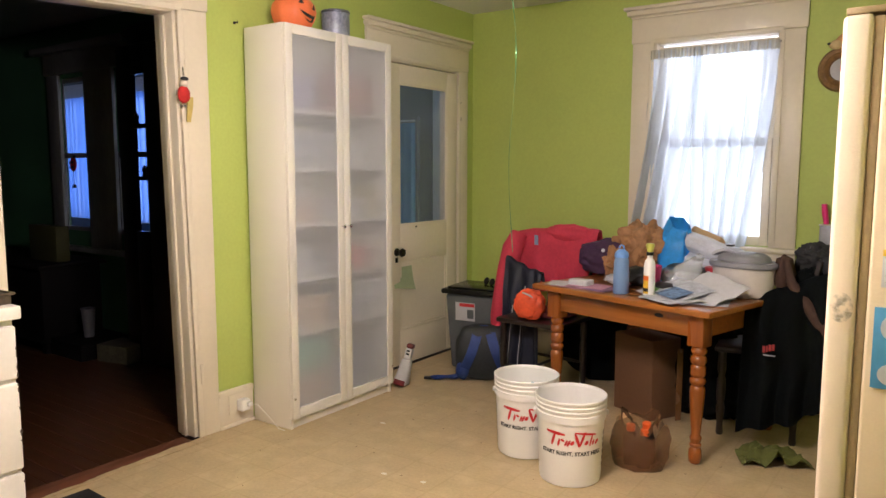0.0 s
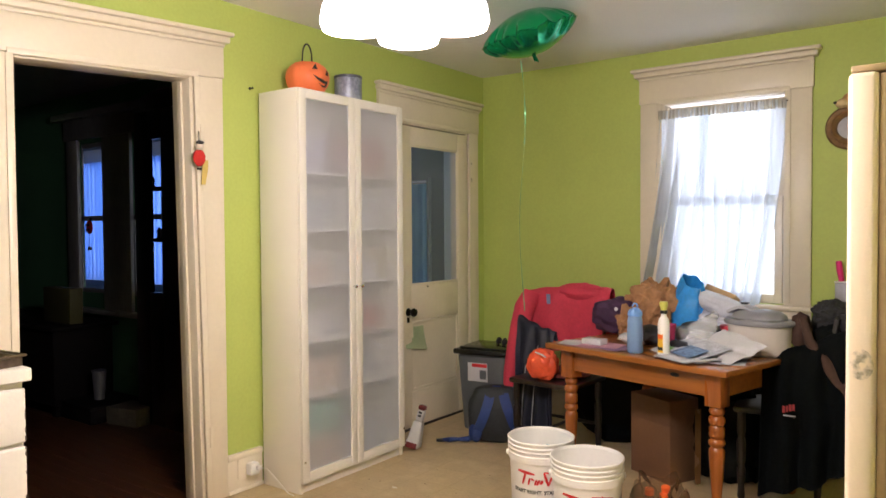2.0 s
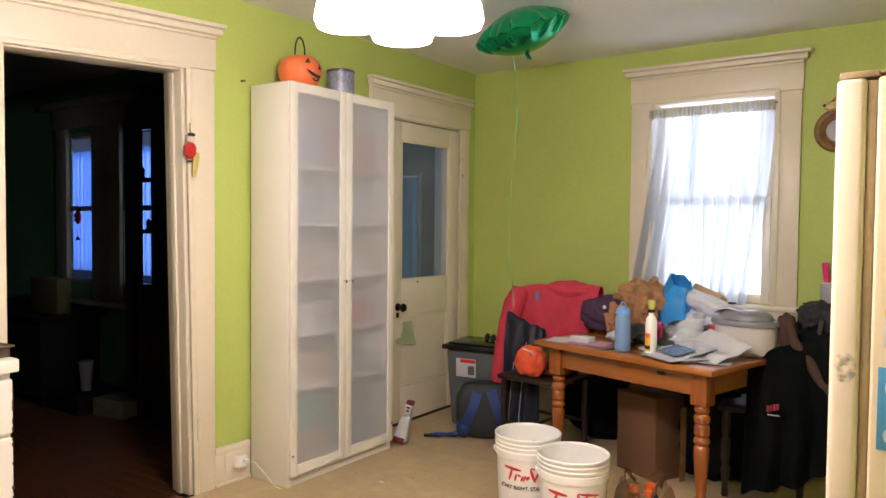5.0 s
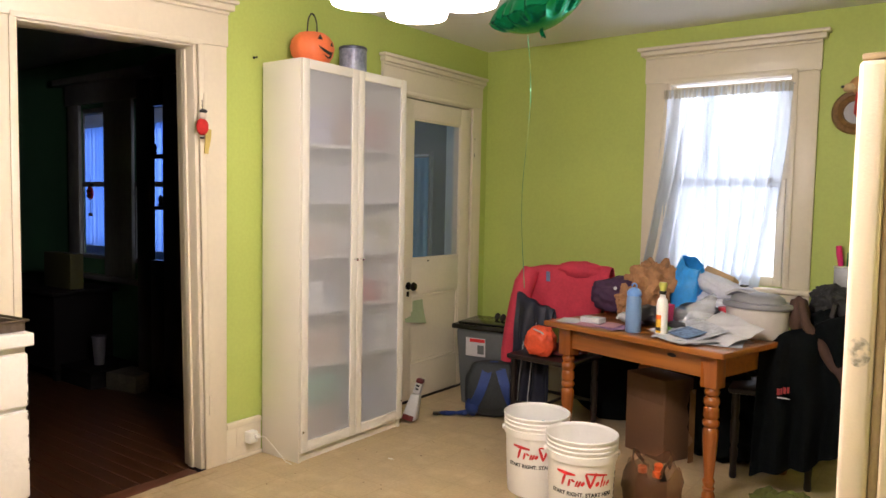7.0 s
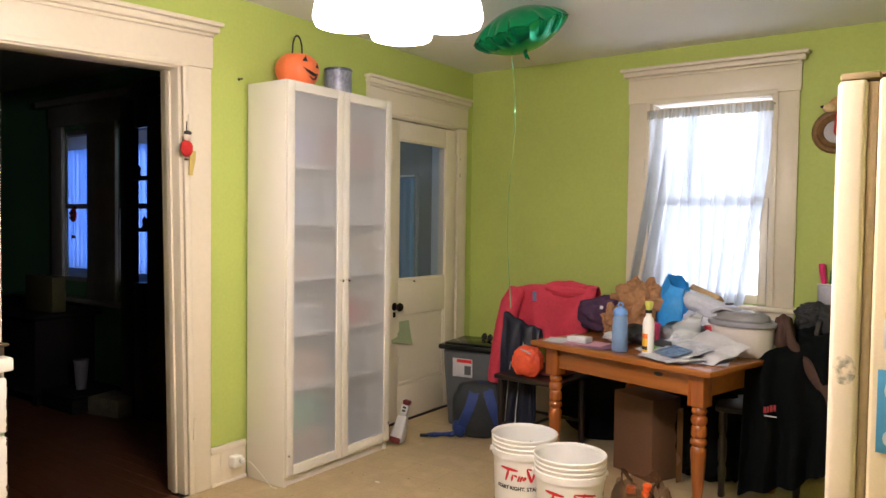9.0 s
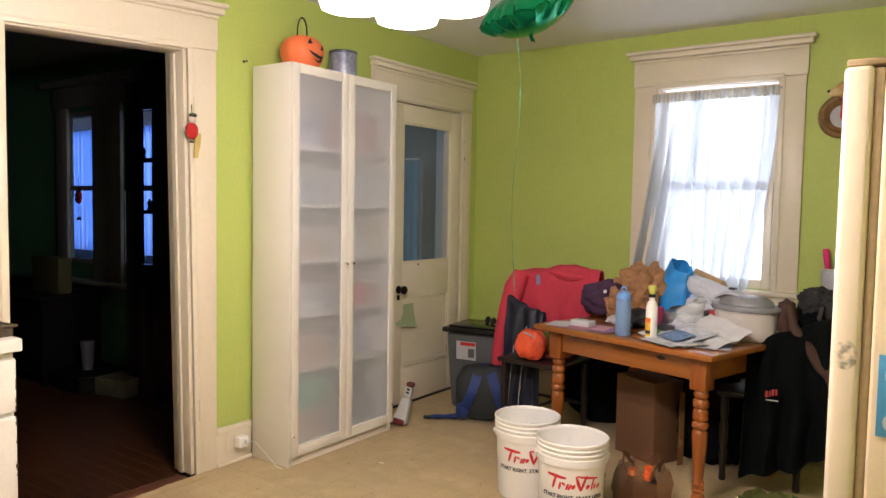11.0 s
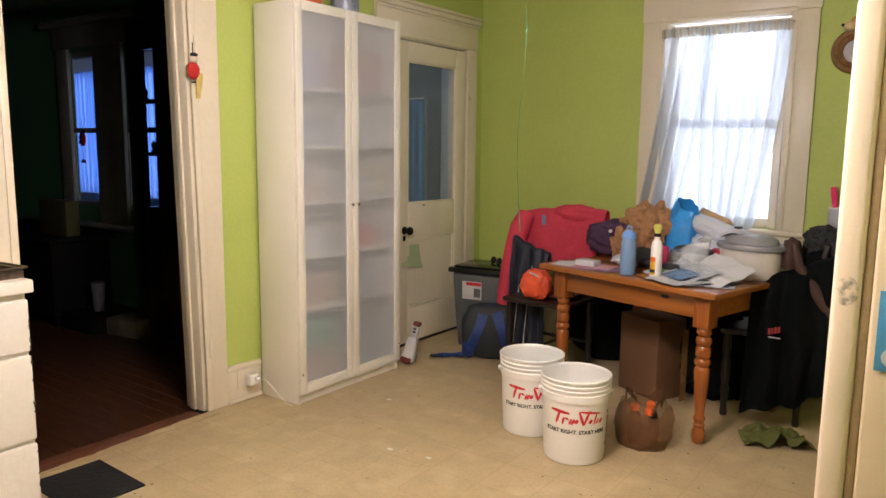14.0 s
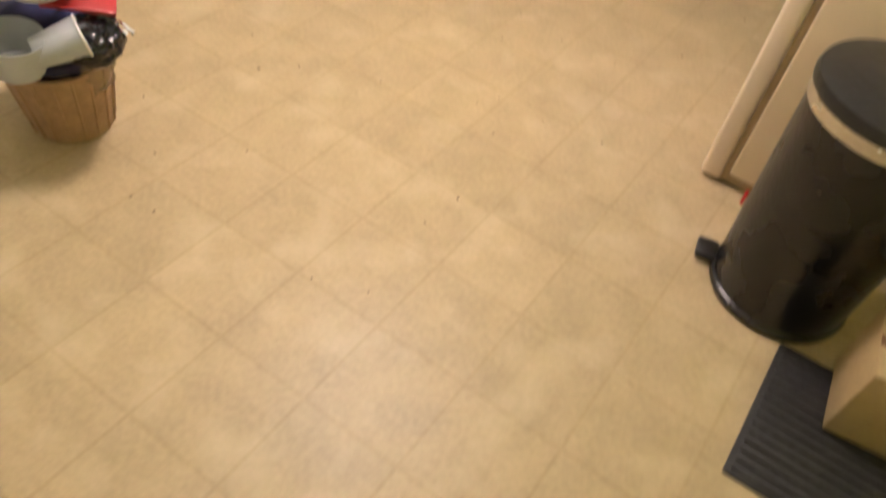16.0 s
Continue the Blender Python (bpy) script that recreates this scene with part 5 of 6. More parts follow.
part("hood", lump((0.15, 0.06, 0.055), 4, 0.14, 2.2, 19, m=pose(1.06, 1.55, 0.875, 0, 0, 6)), M_PINK, jk)
part("zip_patch", sheet(lambda u, v: Vector((0.885 + 0.025 * u, 1.452 - 0.004 * v, 0.86 + 0.06 * v)), 3, 3, 0.003), M_DENIM, jk)
nv = thing("navy_jacket", pose(0.016, 0.002, 0), "navy blue sports jacket with white piping hanging to the floor", "jacket")
part("jacket_body", garment((0.74, 1.385, 0.80), (0.99, 1.36, 0.72), 0.68, 0.08, 2.0, 1.15, 0.03, 3), M_NAVY, nv)
for x in (0.76, 0.83):
    part("piping", tube([(x + 0.06, 1.335, 0.62), (x + 0.045, 1.315, 0.40), (x + 0.03, 1.31, 0.20), (x + 0.02, 1.315, 0.06)], 0.0028, 6), M_PIPE, nv)
tagged(part("plum_jacket", lump((0.17, 0.10, 0.105), 5, 0.22, 1.7, 14, crease=0.03, m=on_table(0.055, 0.55, 0.7165, 20)), M_PURPLE), "dark plum fleece jacket heaped on the table end", "jacket")
tagged(part("logo_patch", lathe([(0.010, 0), (0.010, 0.002), (0, 0.002)], 16, m=on_table(0.10, 0.437, 0.87, 20) @ pose(0, 0, 0, 75, 0, 0)), M_PIPE), "small pale round patch on the plum jacket", "patch")
tagged(part("denim_jacket", lump((0.07, 0.08, 0.095), 5, 0.2, 2.0, 15, crease=0.04, m=on_table(0.17, 0.56, 0.7165, 10)), M_DENIM), "pale denim garment heaped on the table", "jacket")
ob = thing("orange_bag", pose(1.012, 1.203, 0.456), "shiny orange nylon bag on the chair seat", "bag")
part("bag_body", lump((0.085, 0.07, 0.085), 4, 0.16, 2.3, 17, power=0.8, crease=0.03), M_ORBAG, ob)
part("bag_strap", tube([(-0.05, -0.02, 0.13), (-0.02, -0.05, 0.16), (0.03, -0.06, 0.15), (0.06, -0.04, 0.12)], 0.005, 6), M_PIPE, ob)
tagged(part("seat_cushion", lump((0.18, 0.12, 0.02), 3, 0.06, 2, 3, power=0.6, m=pose(1.036, 1.364, 0.456)), mat("dark_red_cushion", (0.10, 0.012, 0.010), 0.8)), "dark red flat seat cushion", "cushion")

M_REDDIM = mat("dull_red_print", (0.30, 0.025, 0.025), 0.7)
co = thing("dark_coat", pose(0.032, 0.02, 0), "black-green canvas coat hanging from the chair", "coat")
part("coat_body", garment((2.17, 1.13, 0.74), (2.52, 1.19, 0.87), 0.66, 0.30, 3.3, 1.12, 0.06, 3, 0.024), M_FOREST, co)
part("coat_shoulder", lump((0.11, 0.12, 0.17), 5, 0.14, 2.2, 22, crease=0.05, m=pose(2.43, 1.27, 0.52)), M_FOREST, co)
for k, (x, w, h, z, mt) in enumerate(((2.272, 0.012, 0.030, 0.487, M_REDDIM), (2.287, 0.008, 0.028, 0.492, M_REDDIM), (2.298, 0.012, 0.030, 0.497, M_REDDIM), (2.313, 0.010, 0.028, 0.502, M_REDDIM), (2.275, 0.052, 0.005, 0.474, M_PIPE))):
    part("print_bar", box(x, x + w, 1.022, 1.026, z, z + h, 0.001), mt, co, "small red and white print" if mt == M_REDDIM else "")
gy = thing("grey_jacket", pose(0.032, 0.02, 0), "charcoal fleece jacket over the chair back", "jacket")
part("jacket_body", garment((2.36, 1.30, 0.925), (2.56, 1.44, 0.93), 0.26, 0.34, 5.1, 1.1, 0.05, 3), M_CHAR, gy)
part("hood", lump((0.085, 0.075, 0.065), 5, 0.22, 2.2, 25, crease=0.025, m=pose(2.43, 1.33, 0.845)), M_CHAR, gy)
part("sleeve", tube([(2.46, 1.30, 0.90), (2.53, 1.24, 0.85), (2.58, 1.22, 0.74), (2.60, 1.22, 0.62)], [0.035, 0.05, 0.048, 0.04], 12), M_CHAR, gy)
bc = thing("brown_coat", pose(0.032, 0.02, 0), "brown corduroy coat with a pale button hanging behind the others", "coat")
part("sleeve", tube([(2.33, 1.16, 0.90), (2.36, 1.14, 0.80), (2.44, 1.14, 0.69), (2.53, 1.13, 0.58), (2.58, 1.13, 0.42), (2.59, 1.14, 0.22)], [0.016, 0.022, 0.028, 0.038, 0.045, 0.04], 12), M_BROWN, bc)
part("collar", lump((0.045, 0.05, 0.085), 3, 0.2, 2.4, 27, m=pose(2.315, 1.20, 0.75)), M_BROWN, bc)
part("button", lathe([(0.014, 0), (0.014, 0.006), (0, 0.007)], 12, m=pose(2.535, 1.083, 0.59, 90, 0, 0)), M_PIPE, bc)
# added black lumps that hide the wall and make the under-table shade
tagged(part("shade_filler_right", lump((0.30, 0.16, 0.30), 4, 0.12, 2.0, 33, power=0.8, m=pose(2.25, 1.84, 0.0)), M_FOREST), "black lump standing in for the deep shade under the table", "bag")
tagged(part("shade_filler_mid", lump((0.30, 0.16, 0.26), 4, 0.15, 2.0, 34, power=0.8, m=pose(1.70, 1.78, 0.0)), M_FOREST), "black lump filling the shade behind the cardboard box", "blanket")
tagged(part("shade_filler_front", lump((0.20, 0.15, 0.25), 5, 0.16, 2.2, 36, power=0.8, crease=0.04, m=pose(1.97, 1.47, 0.0)), M_FOREST), "black lump filling the shade between box and table leg", "sack")
tagged(part("shade_filler_left", lump((0.28, 0.16, 0.28), 4, 0.15, 2.0, 35, power=0.8, m=pose(1.20, 1.82, 0.0)), M_FOREST), "black lump filling the shade on the floor by the wall", "clothes")

# ---- under and before the table ----
M_CARD = mat("corrugated_card", (0.15, 0.072, 0.032), 0.75, vary=0.08, scale=5, fine=60)
bx = thing("cardboard_box", pose(1.493, 1.31, 0, 0, 0, -26), "brown corrugated cardboard box standing under the table", "box")
part("carton_body", box(0, 0.285, 0, 0.20, 0, 0.43, 0.003), M_CARD, bx)
part("carton_flap", box(0.004, 0.281, -0.004, -0.0005, 0.30, 0.428, 0.001), M_CARD, bx)
part("packing_tape", box(0.375, 0.3765, 0.08, 0.12, 0.02, 0.40), mat("brown_tape", (0.20, 0.10, 0.04), 0.25), bx)

M_BROWNBAG = clear("brown_carrier_bag", (0.19, 0.085, 0.035), 0.22, 0.60)
gb2 = thing("shopping_bag", pose(1.894, 0.62, 0), "thin brown plastic shopping bag holding drink bottles", "bag")
bm = bmesh.new()
SEG = 40


def bagring(z):
    t = z / 0.25
    return 0.105 + 0.018 * math.sin(2.4 * t) - 0.012 * t ** 4


rings = []
for j in range(18):
    t = j / 17
    ring = []
    for k in range(SEG):
        a = 2 * math.pi * k / SEG
        hz = 0.19 * t * (1 + 0.5 * t * wob(math.cos(a), math.sin(a), 0, 1.6, 3))
        r = bagring(0.25 * t) * (1 + 0.13 * wob(math.cos(a) * 1.5, math.sin(a) * 1.5, t * 2, 1.6, 1) + 0.05 * wob(math.cos(a) * 4, math.sin(a) * 4, t * 4, 1.6, 2))
        ring.append(bm.verts.new((1.06 * r * math.cos(a), 0.9 * r * math.sin(a), hz)))
    rings.append(ring)
bm.faces.new(rings[0][::-1])
for a_, b_ in zip(rings, rings[1:]):
    for k in range(SEG):
        bm.faces.new((a_[k], a_[(k + 1) % SEG], b_[(k + 1) % SEG], b_[k]))
part("bag_film", bm, M_BROWNBAG, gb2)
for s in (-1, 1):
    part("bag_handle", sheet(lambda u, v, s=s: Vector((s * (0.055 + 0.03 * math.sin(math.pi * u)) + 0.012 * wob(u * 3, v, 0, 2), -0.05 + 0.11 * u, 0.155 + 0.065 * math.sin(math.pi * u) + 0.028 * v)), 14, 3, 0.001), M_BROWNBAG, gb2)
M_COLA = mat("dark_drink_bottle", (0.012, 0.012, 0.016), 0.12, spec=0.6)
for x, y, z, t in ((-0.03, -0.02, 0.0, 4), (0.03, -0.035, -0.015, -6), (0.03, 0.035, 0.012, 10)):
    d = thing("drink_bottle", pose(1.894 + x, 0.62 + y, 0.006, t, 0, 0), "dark drink bottle with an orange cap in the bag", "bottle", "bottles in the bag")
    part("bottle_body", lathe([(0, 0), (0.030, 0), (0.033, 0.005), (0.033, 0.11 + z), (0.026, 0.138 + z), (0.016, 0.155 + z), (0, 0.155 + z)], 20), M_COLA, d)
    part("bottle_cap", lathe([(0, 0.1555 + z), (0.019, 0.1555 + z), (0.0195, 0.16 + z), (0.0185, 0.182 + z), (0, 0.184 + z)], 20), M_ORANGE, d, "orange screw cap")

M_RAG = mat("olive_green_rag", (0.095, 0.105, 0.018), 0.9, vary=0.15, scale=12, bump=0.04)
bm = sheet(lambda u, v: Vector(((u - 0.5) * 0.30, (v - 0.5) * 0.19, 0.0)), 46, 36)
for v in bm.verts:
    x, y = v.co.x, v.co.y
    h = 0.045 * abs(noise.fractal(Vector((x * 8, y * 8, 0.3)), 1.0, 2.0, 3)) * 2.2 * max(0, 1 - (x / 0.165) ** 4) + 0.03 * max(0, 1 - ((x + 0.03) / 0.09) ** 2 - ((y - 0.03) / 0.09) ** 2)
    v.co.z = max(h, 0.003)
    v.co.x += 0.03 * wob(x, y, 0, 9, 1)
    v.co.y += 0.04 * wob(x, y, 0, 9, 2)
bmesh.ops.solidify(bm, geom=bm.faces[:], thickness=0.003)
tagged(part("cleaning_rag", bm, M_RAG, m=pose(2.373, 1.008, 0.003, 0, 0, 22)), "olive green cloth crumpled on the floor", "rag")

# ---- by the back door ----
M_BIN = mat("smoke_grey_bin", (0.10, 0.11, 0.115), 0.4, vary=0.08)
M_LIDB = mat("black_glossy_lid", (0.012, 0.013, 0.012), 0.16, vary=0.1)
tote = thing("storage_bin", pose(0.44, 1.607, 0, 0, 0, 8), "smoke grey plastic bin with a black lid", "bin")
bm = box(-0.205, 0.205, -0.16, 0.16, 0.0, 0.50, 0.02, 3)
for v in bm.verts:
    s = 0.84 + 0.16 * v.co.z / 0.5
    v.co.x, v.co.y = v.co.x * s, v.co.y * s
part("tub", bm, M_BIN, tote)
part("lid", box(-0.228, 0.228, -0.182, 0.182, 0.501, 0.535, 0.012, 3), M_LIDB, tote)
part("lid_top", box(-0.195, 0.195, -0.15, 0.15, 0.5352, 0.548, 0.006), M_LIDB, tote)
part("label_card", box(-0.125, 0.015, -0.1590, -0.1570, 0.335, 0.455, 0.0005, m=pose(0, 0.002, 0, 1.5, 0, 0)), M_PAPER, tote, "white label with a red band")
part("label_band", box(-0.095, 0.012, -0.1605, -0.1595, 0.428, 0.450, 0.0003, m=pose(0, 0.002, 0, 1.5, 0, 0)), M_RED, tote)
part("label_print", box(-0.04, 0.006, -0.1605, -0.1595, 0.352, 0.41, 0.0003, m=pose(0, 0.002, 0, 1.5, 0, 0)), M_BIN, tote)
part("label_mark", lathe([(0.020, 0), (0.020, 0.0012)], 18, m=pose(-0.085, -0.157, 0.375, 90, 0, 0) @ Matrix.Diagonal((1, 0.6, 1, 1))), M_INK, tote)
sg = thing("sunglasses", pose(0.47, 1.64, 0.549, 0, 0, -20), "black sunglasses lying on the bin lid", "sunglasses")
for x in (-0.03, 0.03):
    part("lens", lathe([(0.0, 0), (0.024, 0.001), (0.025, 0.008), (0, 0.012)], 16, m=pose(x, 0, 0.020, 70, 0, 0)), M_LIDB, sg)
part("frame", tube([(-0.06, 0.06, 0.012), (-0.058, 0, 0.028), (0, -0.004, 0.030), (0.058, 0, 0.028), (0.06, 0.06, 0.012)], 0.003, 6), M_BLACKP, sg)
M_TOTEBAG = mat("cream_printed_tote", (0.45, 0.42, 0.30), 0.8, vary=0.35, scale=12, tint=(0.16, 0.20, 0.08), stain=0.6)
tagged(part("tote_bag", lump((0.07, 0.08, 0.25), 4, 0.12, 2.2, 41, power=0.8, m=pose(0.682, 1.514, 0)), M_TOTEBAG), "cream and green printed cloth bag beside the bin", "bag")

M_PACK = mat("slate_nylon", (0.020, 0.024, 0.026), 0.7, vary=0.2, scale=9, bump=0.03)
M_PACKB = mat("royal_blue_nylon", (0.011, 0.036, 0.17), 0.65, vary=0.15, scale=9, bump=0.03)
bp = thing("backpack", pose(0.616, 1.335, 0, 0, 0, 33), "slate and royal blue backpack leaning on the bin", "backpack")
part("pack_body", lump((0.180, 0.085, 0.175), 4, 0.06, 2.0, 44, power=0.72), M_PACK, bp)
for s in (-1, 1):
    part("shoulder_strap", sheet(lambda u, v, s=s: Vector((s * (0.040 + 0.105 * u ** 1.2) + (v - 0.5) * 0.062, -0.062 - 0.055 * math.sin(math.pi * min(1, u * 1.1)), 0.315 - 0.29 * u)), 18, 4, 0.012), M_PACKB, bp, "padded royal blue strap")
    part("side_pocket", lump((0.045, 0.055, 0.06), 3, 0.1, 2.2, 45 + s, m=pose(s * 0.13, -0.04, 0.01)), M_PACKB, bp)
part("grab_loop", tube([(-0.04, -0.01, 0.315), (-0.02, -0.02, 0.345), (0.02, -0.02, 0.345), (0.04, -0.01, 0.315)], 0.007, 8), M_PACKB, bp)
part("loose_strap", tube([(-0.12, -0.05, 0.05), (-0.18, -0.06, 0.03), (-0.23, -0.03, 0.020), (-0.29, -0.05, 0.022), (-0.33, -0.02, 0.013)], [0.014, 0.018, 0.011, 0.016, 0.010], 8), M_PACKB, bp)
part("strap_buckle", box(-0.375, -0.325, -0.035, -0.005, 0.002, 0.018, 0.004), M_BLACKP, bp)

M_VAC = mat("silver_vac_plastic", (0.55, 0.55, 0.55), 0.35, vary=0.04)
M_VACR = mat("maroon_vac_plastic", (0.12, 0.012, 0.012), 0.35)
vc = thing("hand_vacuum", pose(0.285, 0.915, 0.012, -9, 13, 20), "grey and maroon handheld vacuum standing on its nose", "vacuum")
bm = box(-0.045, 0.045, -0.05, 0.05, 0, 0.16, 0.018, 3)
for v in bm.verts:
    k = v.co.z / 0.16
    v.co.x *= 1 - 0.40 * k
    v.co.y *= 1 - 0.35 * k
part("dust_cup", bm, M_VAC, vc)
part("handle", box(-0.022, 0.022, -0.026, 0.026, 0.1605, 0.225, 0.010, 3), M_VAC, vc)
part("handle_tip", box(-0.0225, 0.0225, -0.027, 0.027, 0.2255, 0.255, 0.010, 3), M_VACR, vc)
part("nose", box(-0.034, 0.034, -0.054, -0.0505, 0.0, 0.032, 0.001), M_VACR, vc)
for z in (0.185, 0.205):
    part("switch", box(-0.010, 0.010, -0.030, -0.0265, z, z + 0.012, 0.001), M_BLACKP, vc)

# plug adaptor and cord, nail, small ornament
pg = thing("plug_adapter", pose(0.0295, -0.085, 0.125), "white plug-in adapter on the baseboard outlet", "adapter")
part("cover_plate", box(-0.008, -0.002, -0.075, 0.035, -0.06, 0.045, 0.003), M_TRIM, pg)
part("adapter_body", box(-0.001, 0.045, -0.03, 0.025, -0.045, 0.015, 0.008, 3), M_BUCKET, pg)
part("cord", tube([(0.045, 0.01, -0.01), (0.09, 0.03, -0.012), (0.13, 0.045, -0.05), (0.18, 0.052, -0.09), (0.22, 0.054, -0.118), (0.26, 0.056, -0.1215)], 0.0022, 6), M_BUCKET, pg)
part("prong_plug", box(0.046, 0.066, -0.004, 0.020, -0.020, 0.002, 0.003), M_BUCKET, pg)
tagged(part("wall_hook", lathe([(0.007, 0), (0.007, 0.004), (0.003, 0.006), (0.003, 0.022), (0.006, 0.024), (0, 0.026)], 10, m=pose(0.001, -0.035, 2.04, 0, 90, 0)), M_INK), "small black hook in the wall", "hook")
M_FELT = mat("red_felt", (0.50, 0.02, 0.015), 0.85, vary=0.15, scale=30)
M_FELTY = mat("pale_yellow_felt", (0.55, 0.42, 0.12), 0.85)
M_FELTW = mat("cream_felt", (0.62, 0.52, 0.42), 0.85)
orn = thing("hanging_ornament", pose(0.048, -0.372, 1.62), "small red felt ornament hanging on the door casing", "ornament")
part("ornament_body", lump((0.016, 0.032, 0.040), 3, 0.08, 2.2, 51, m=pose(0, 0, 0.0)), M_FELT, orn)
part("ornament_top", lump((0.014, 0.020, 0.018), 3, 0.05, 2.2, 52, m=pose(0, 0.002, 0.072)), M_FELTW, orn)
part("ornament_cap", lump((0.014, 0.020, 0.010), 3, 0.05, 2.2, 53, m=pose(0, 0.006, 0.102)), M_INK, orn)
part("hanging_chain", tube([(0, 0.0, 0.118), (-0.004, 0.002, 0.165)], 0.0018, 6), M_BRASSDK, orn)
part("ribbon_tail", sheet(lambda u, v: Vector((0.004 * math.sin(5 * v), 0.012 + 0.036 * u * (1 - 0.4 * v), 0.03 - 0.115 * v)), 4, 10, 0.003), M_FELTY, orn)
part("tassel", box(-0.004, 0.004, -0.012, 0.010, -0.016, -0.008, 0.001), M_INK, orn)

# ---- on the far wall beside the window ----
M_CLOCKF = mat("gilt_brown_frame", (0.22, 0.115, 0.035), 0.35, vary=0.25, scale=14)
clk = thing("wall_clock", pose(2.425, WY - 0.002, 1.865, 90, 0, 0), "round brown-gilt wall clock with a pale dial", "clock")
part("clock_frame", lathe([(0.062, 0.0), (0.118, 0.0), (0.123, 0.010), (0.112, 0.026), (0.095, 0.022), (0.085, 0.030), (0.068, 0.022), (0.062, 0.006)], 48, caps=False), M_CLOCKF, clk)
part("dial", lathe([(0.0, 0.004), (0.0615, 0.004), (0.0615, 0.006), (0, 0.006)], 40), M_PAPER, clk)
part("clock_pointer", box(-0.003, 0.003, -0.006, 0.045, 0.0062, 0.0075, 0.0005), M_INK, clk)
part("clock_pointer", box(-0.006, 0.034, -0.003, 0.003, 0.0078, 0.009, 0.0005), M_INK, clk)
M_PLUSH = mat("tan_plush", (0.55, 0.30, 0.12), 0.9, vary=0.15, scale=30, bump=0.04)
M_PLUSHL = mat("cream_plush", (0.70, 0.52, 0.28), 0.9, vary=0.12, scale=30, bump=0.04)
pl = thing("plush_toy", pose(2.445, WY - 0.055, 1.955), "tan plush toy with a red scarf by the clock", "toy")
part("plush_head", lump((0.055, 0.04, 0.050), 3, 0.06, 2.4, 61), M_PLUSH, pl)
part("plush_muzzle", lump((0.035, 0.028, 0.026), 3, 0.05, 2.4, 62, m=pose(-0.048, -0.018, 0.010)), M_PLUSHL, pl)
part("plush_nose", lump((0.010, 0.010, 0.008), 2, 0.02, 2, 63, m=pose(-0.082, -0.030, 0.034)), M_INK, pl)
part("red_scarf", tube([(0.0, -0.02, 0.01), (0.005, -0.025, -0.05), (0.0, -0.02, -0.10), (0.012, -0.02, -0.14)], [0.018, 0.026, 0.024, 0.012], 10), M_FELT, pl)
part("hanging_loop", tube([(0.0, 0.0, 0.09), (0.0, 0.02, 0.12), (0.0, 0.052, 0.125)], 0.002, 5), M_INK, pl)

M_HOLD = mat("grey_wire_holder", (0.26, 0.26, 0.28), 0.4, 0.3)
M_HOTPINK = mat("hot_pink_plastic", (0.85, 0.03, 0.22), 0.4)
hd = thing("wall_pocket", pose(2.440, WY - 0.03, 0.791), "grey wall pocket holding a bright pink handle", "holder")
part("pocket", box(-0.075, 0.075, -0.035, 0.024, 0, 0.215, 0.004), M_HOLD, hd)
part("pocket_lip", box(-0.078, 0.078, -0.038, 0.026, 0.2155, 0.222, 0.002), M_BUCKET, hd)
part("pink_handle", tube([(-0.045, -0.008, 0.222), (-0.055, -0.010, 0.29), (-0.06, -0.012, 0.335)], [0.014, 0.017, 0.015], 12), M_HOTPINK, hd, "hot pink plastic handle")
part("green_handle", tube([(-0.012, -0.008, 0.222), (-0.008, -0.010, 0.30)], 0.008, 8), mat("dark_green_plastic", (0.02, 0.18, 0.06), 0.4), hd)

# ---- refrigerator ----
FX, FY, FH = 2.782, -0.785, 1.626
fg = thing("refrigerator", pose(FX, FY, 0), "old almond enamel refrigerator seen from its side", "refrigerator")
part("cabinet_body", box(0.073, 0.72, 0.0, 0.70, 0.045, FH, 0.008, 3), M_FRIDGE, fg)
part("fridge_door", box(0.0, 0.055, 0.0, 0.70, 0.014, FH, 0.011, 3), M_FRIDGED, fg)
part("door_gasket", box(0.0552, 0.0728, 0.006, 0.694, 0.020, FH - 0.006, 0.003), M_GASKET, fg, "brown rubber gasket")
part("kick_plate", box(0.073, 0.70, 0.012, 0.688, 0.012, 0.0445, 0.003), M_GASKET, fg)
part("door_hinge", box(0.005, 0.075, 0.004, 0.05, FH + 0.0005, FH + 0.014, 0.003), M_GASKET, fg)
for x in (0.11, 0.66):
    for y in (0.05, 0.64):
        part("foot", lathe([(0, 0), (0.018, 0), (0.018, 0.012), (0, 0.012)], 12, m=pose(x, y, 0)), M_BLACKP, fg)
smt = bpy.data.materials.new("grey_smudge")
smt.use_nodes = True
_n, _l = smt.node_tree.nodes, smt.node_tree.links
_p = _n["Principled BSDF"]
_p.inputs["Base Color"].default_value = (0.16, 0.15, 0.12, 1)
_t = _n.new("ShaderNodeTexNoise")
_t.inputs["Scale"].default_value = 60
_r = _n.new("ShaderNodeMapRange")
_r.inputs[1].default_value, _r.inputs[2].default_value, _r.inputs[4].default_value = 0.42, 0.66, 0.55
_c = _n.new("ShaderNodeTexCoord")
_l.new(_c.outputs["Object"], _t.inputs["Vector"])
_l.new(_t.outputs[0], _r.inputs[0])
_l.new(_r.outputs[0], _p.inputs["Alpha"])
part("grease_mark", lathe([(0.004, 0.0), (0.023, 0.0)], 28, caps=False, m=pose(0.0285, -0.0008, 1.041, 90, 0, 0) @ Matrix.Diagonal((0.95, 1.35, 1, 1))), smt, fg, "grey rubbed-off smudge")
M_PICB = mat("sky_blue_print", (0.06, 0.26, 0.45), 0.5, vary=0.1)
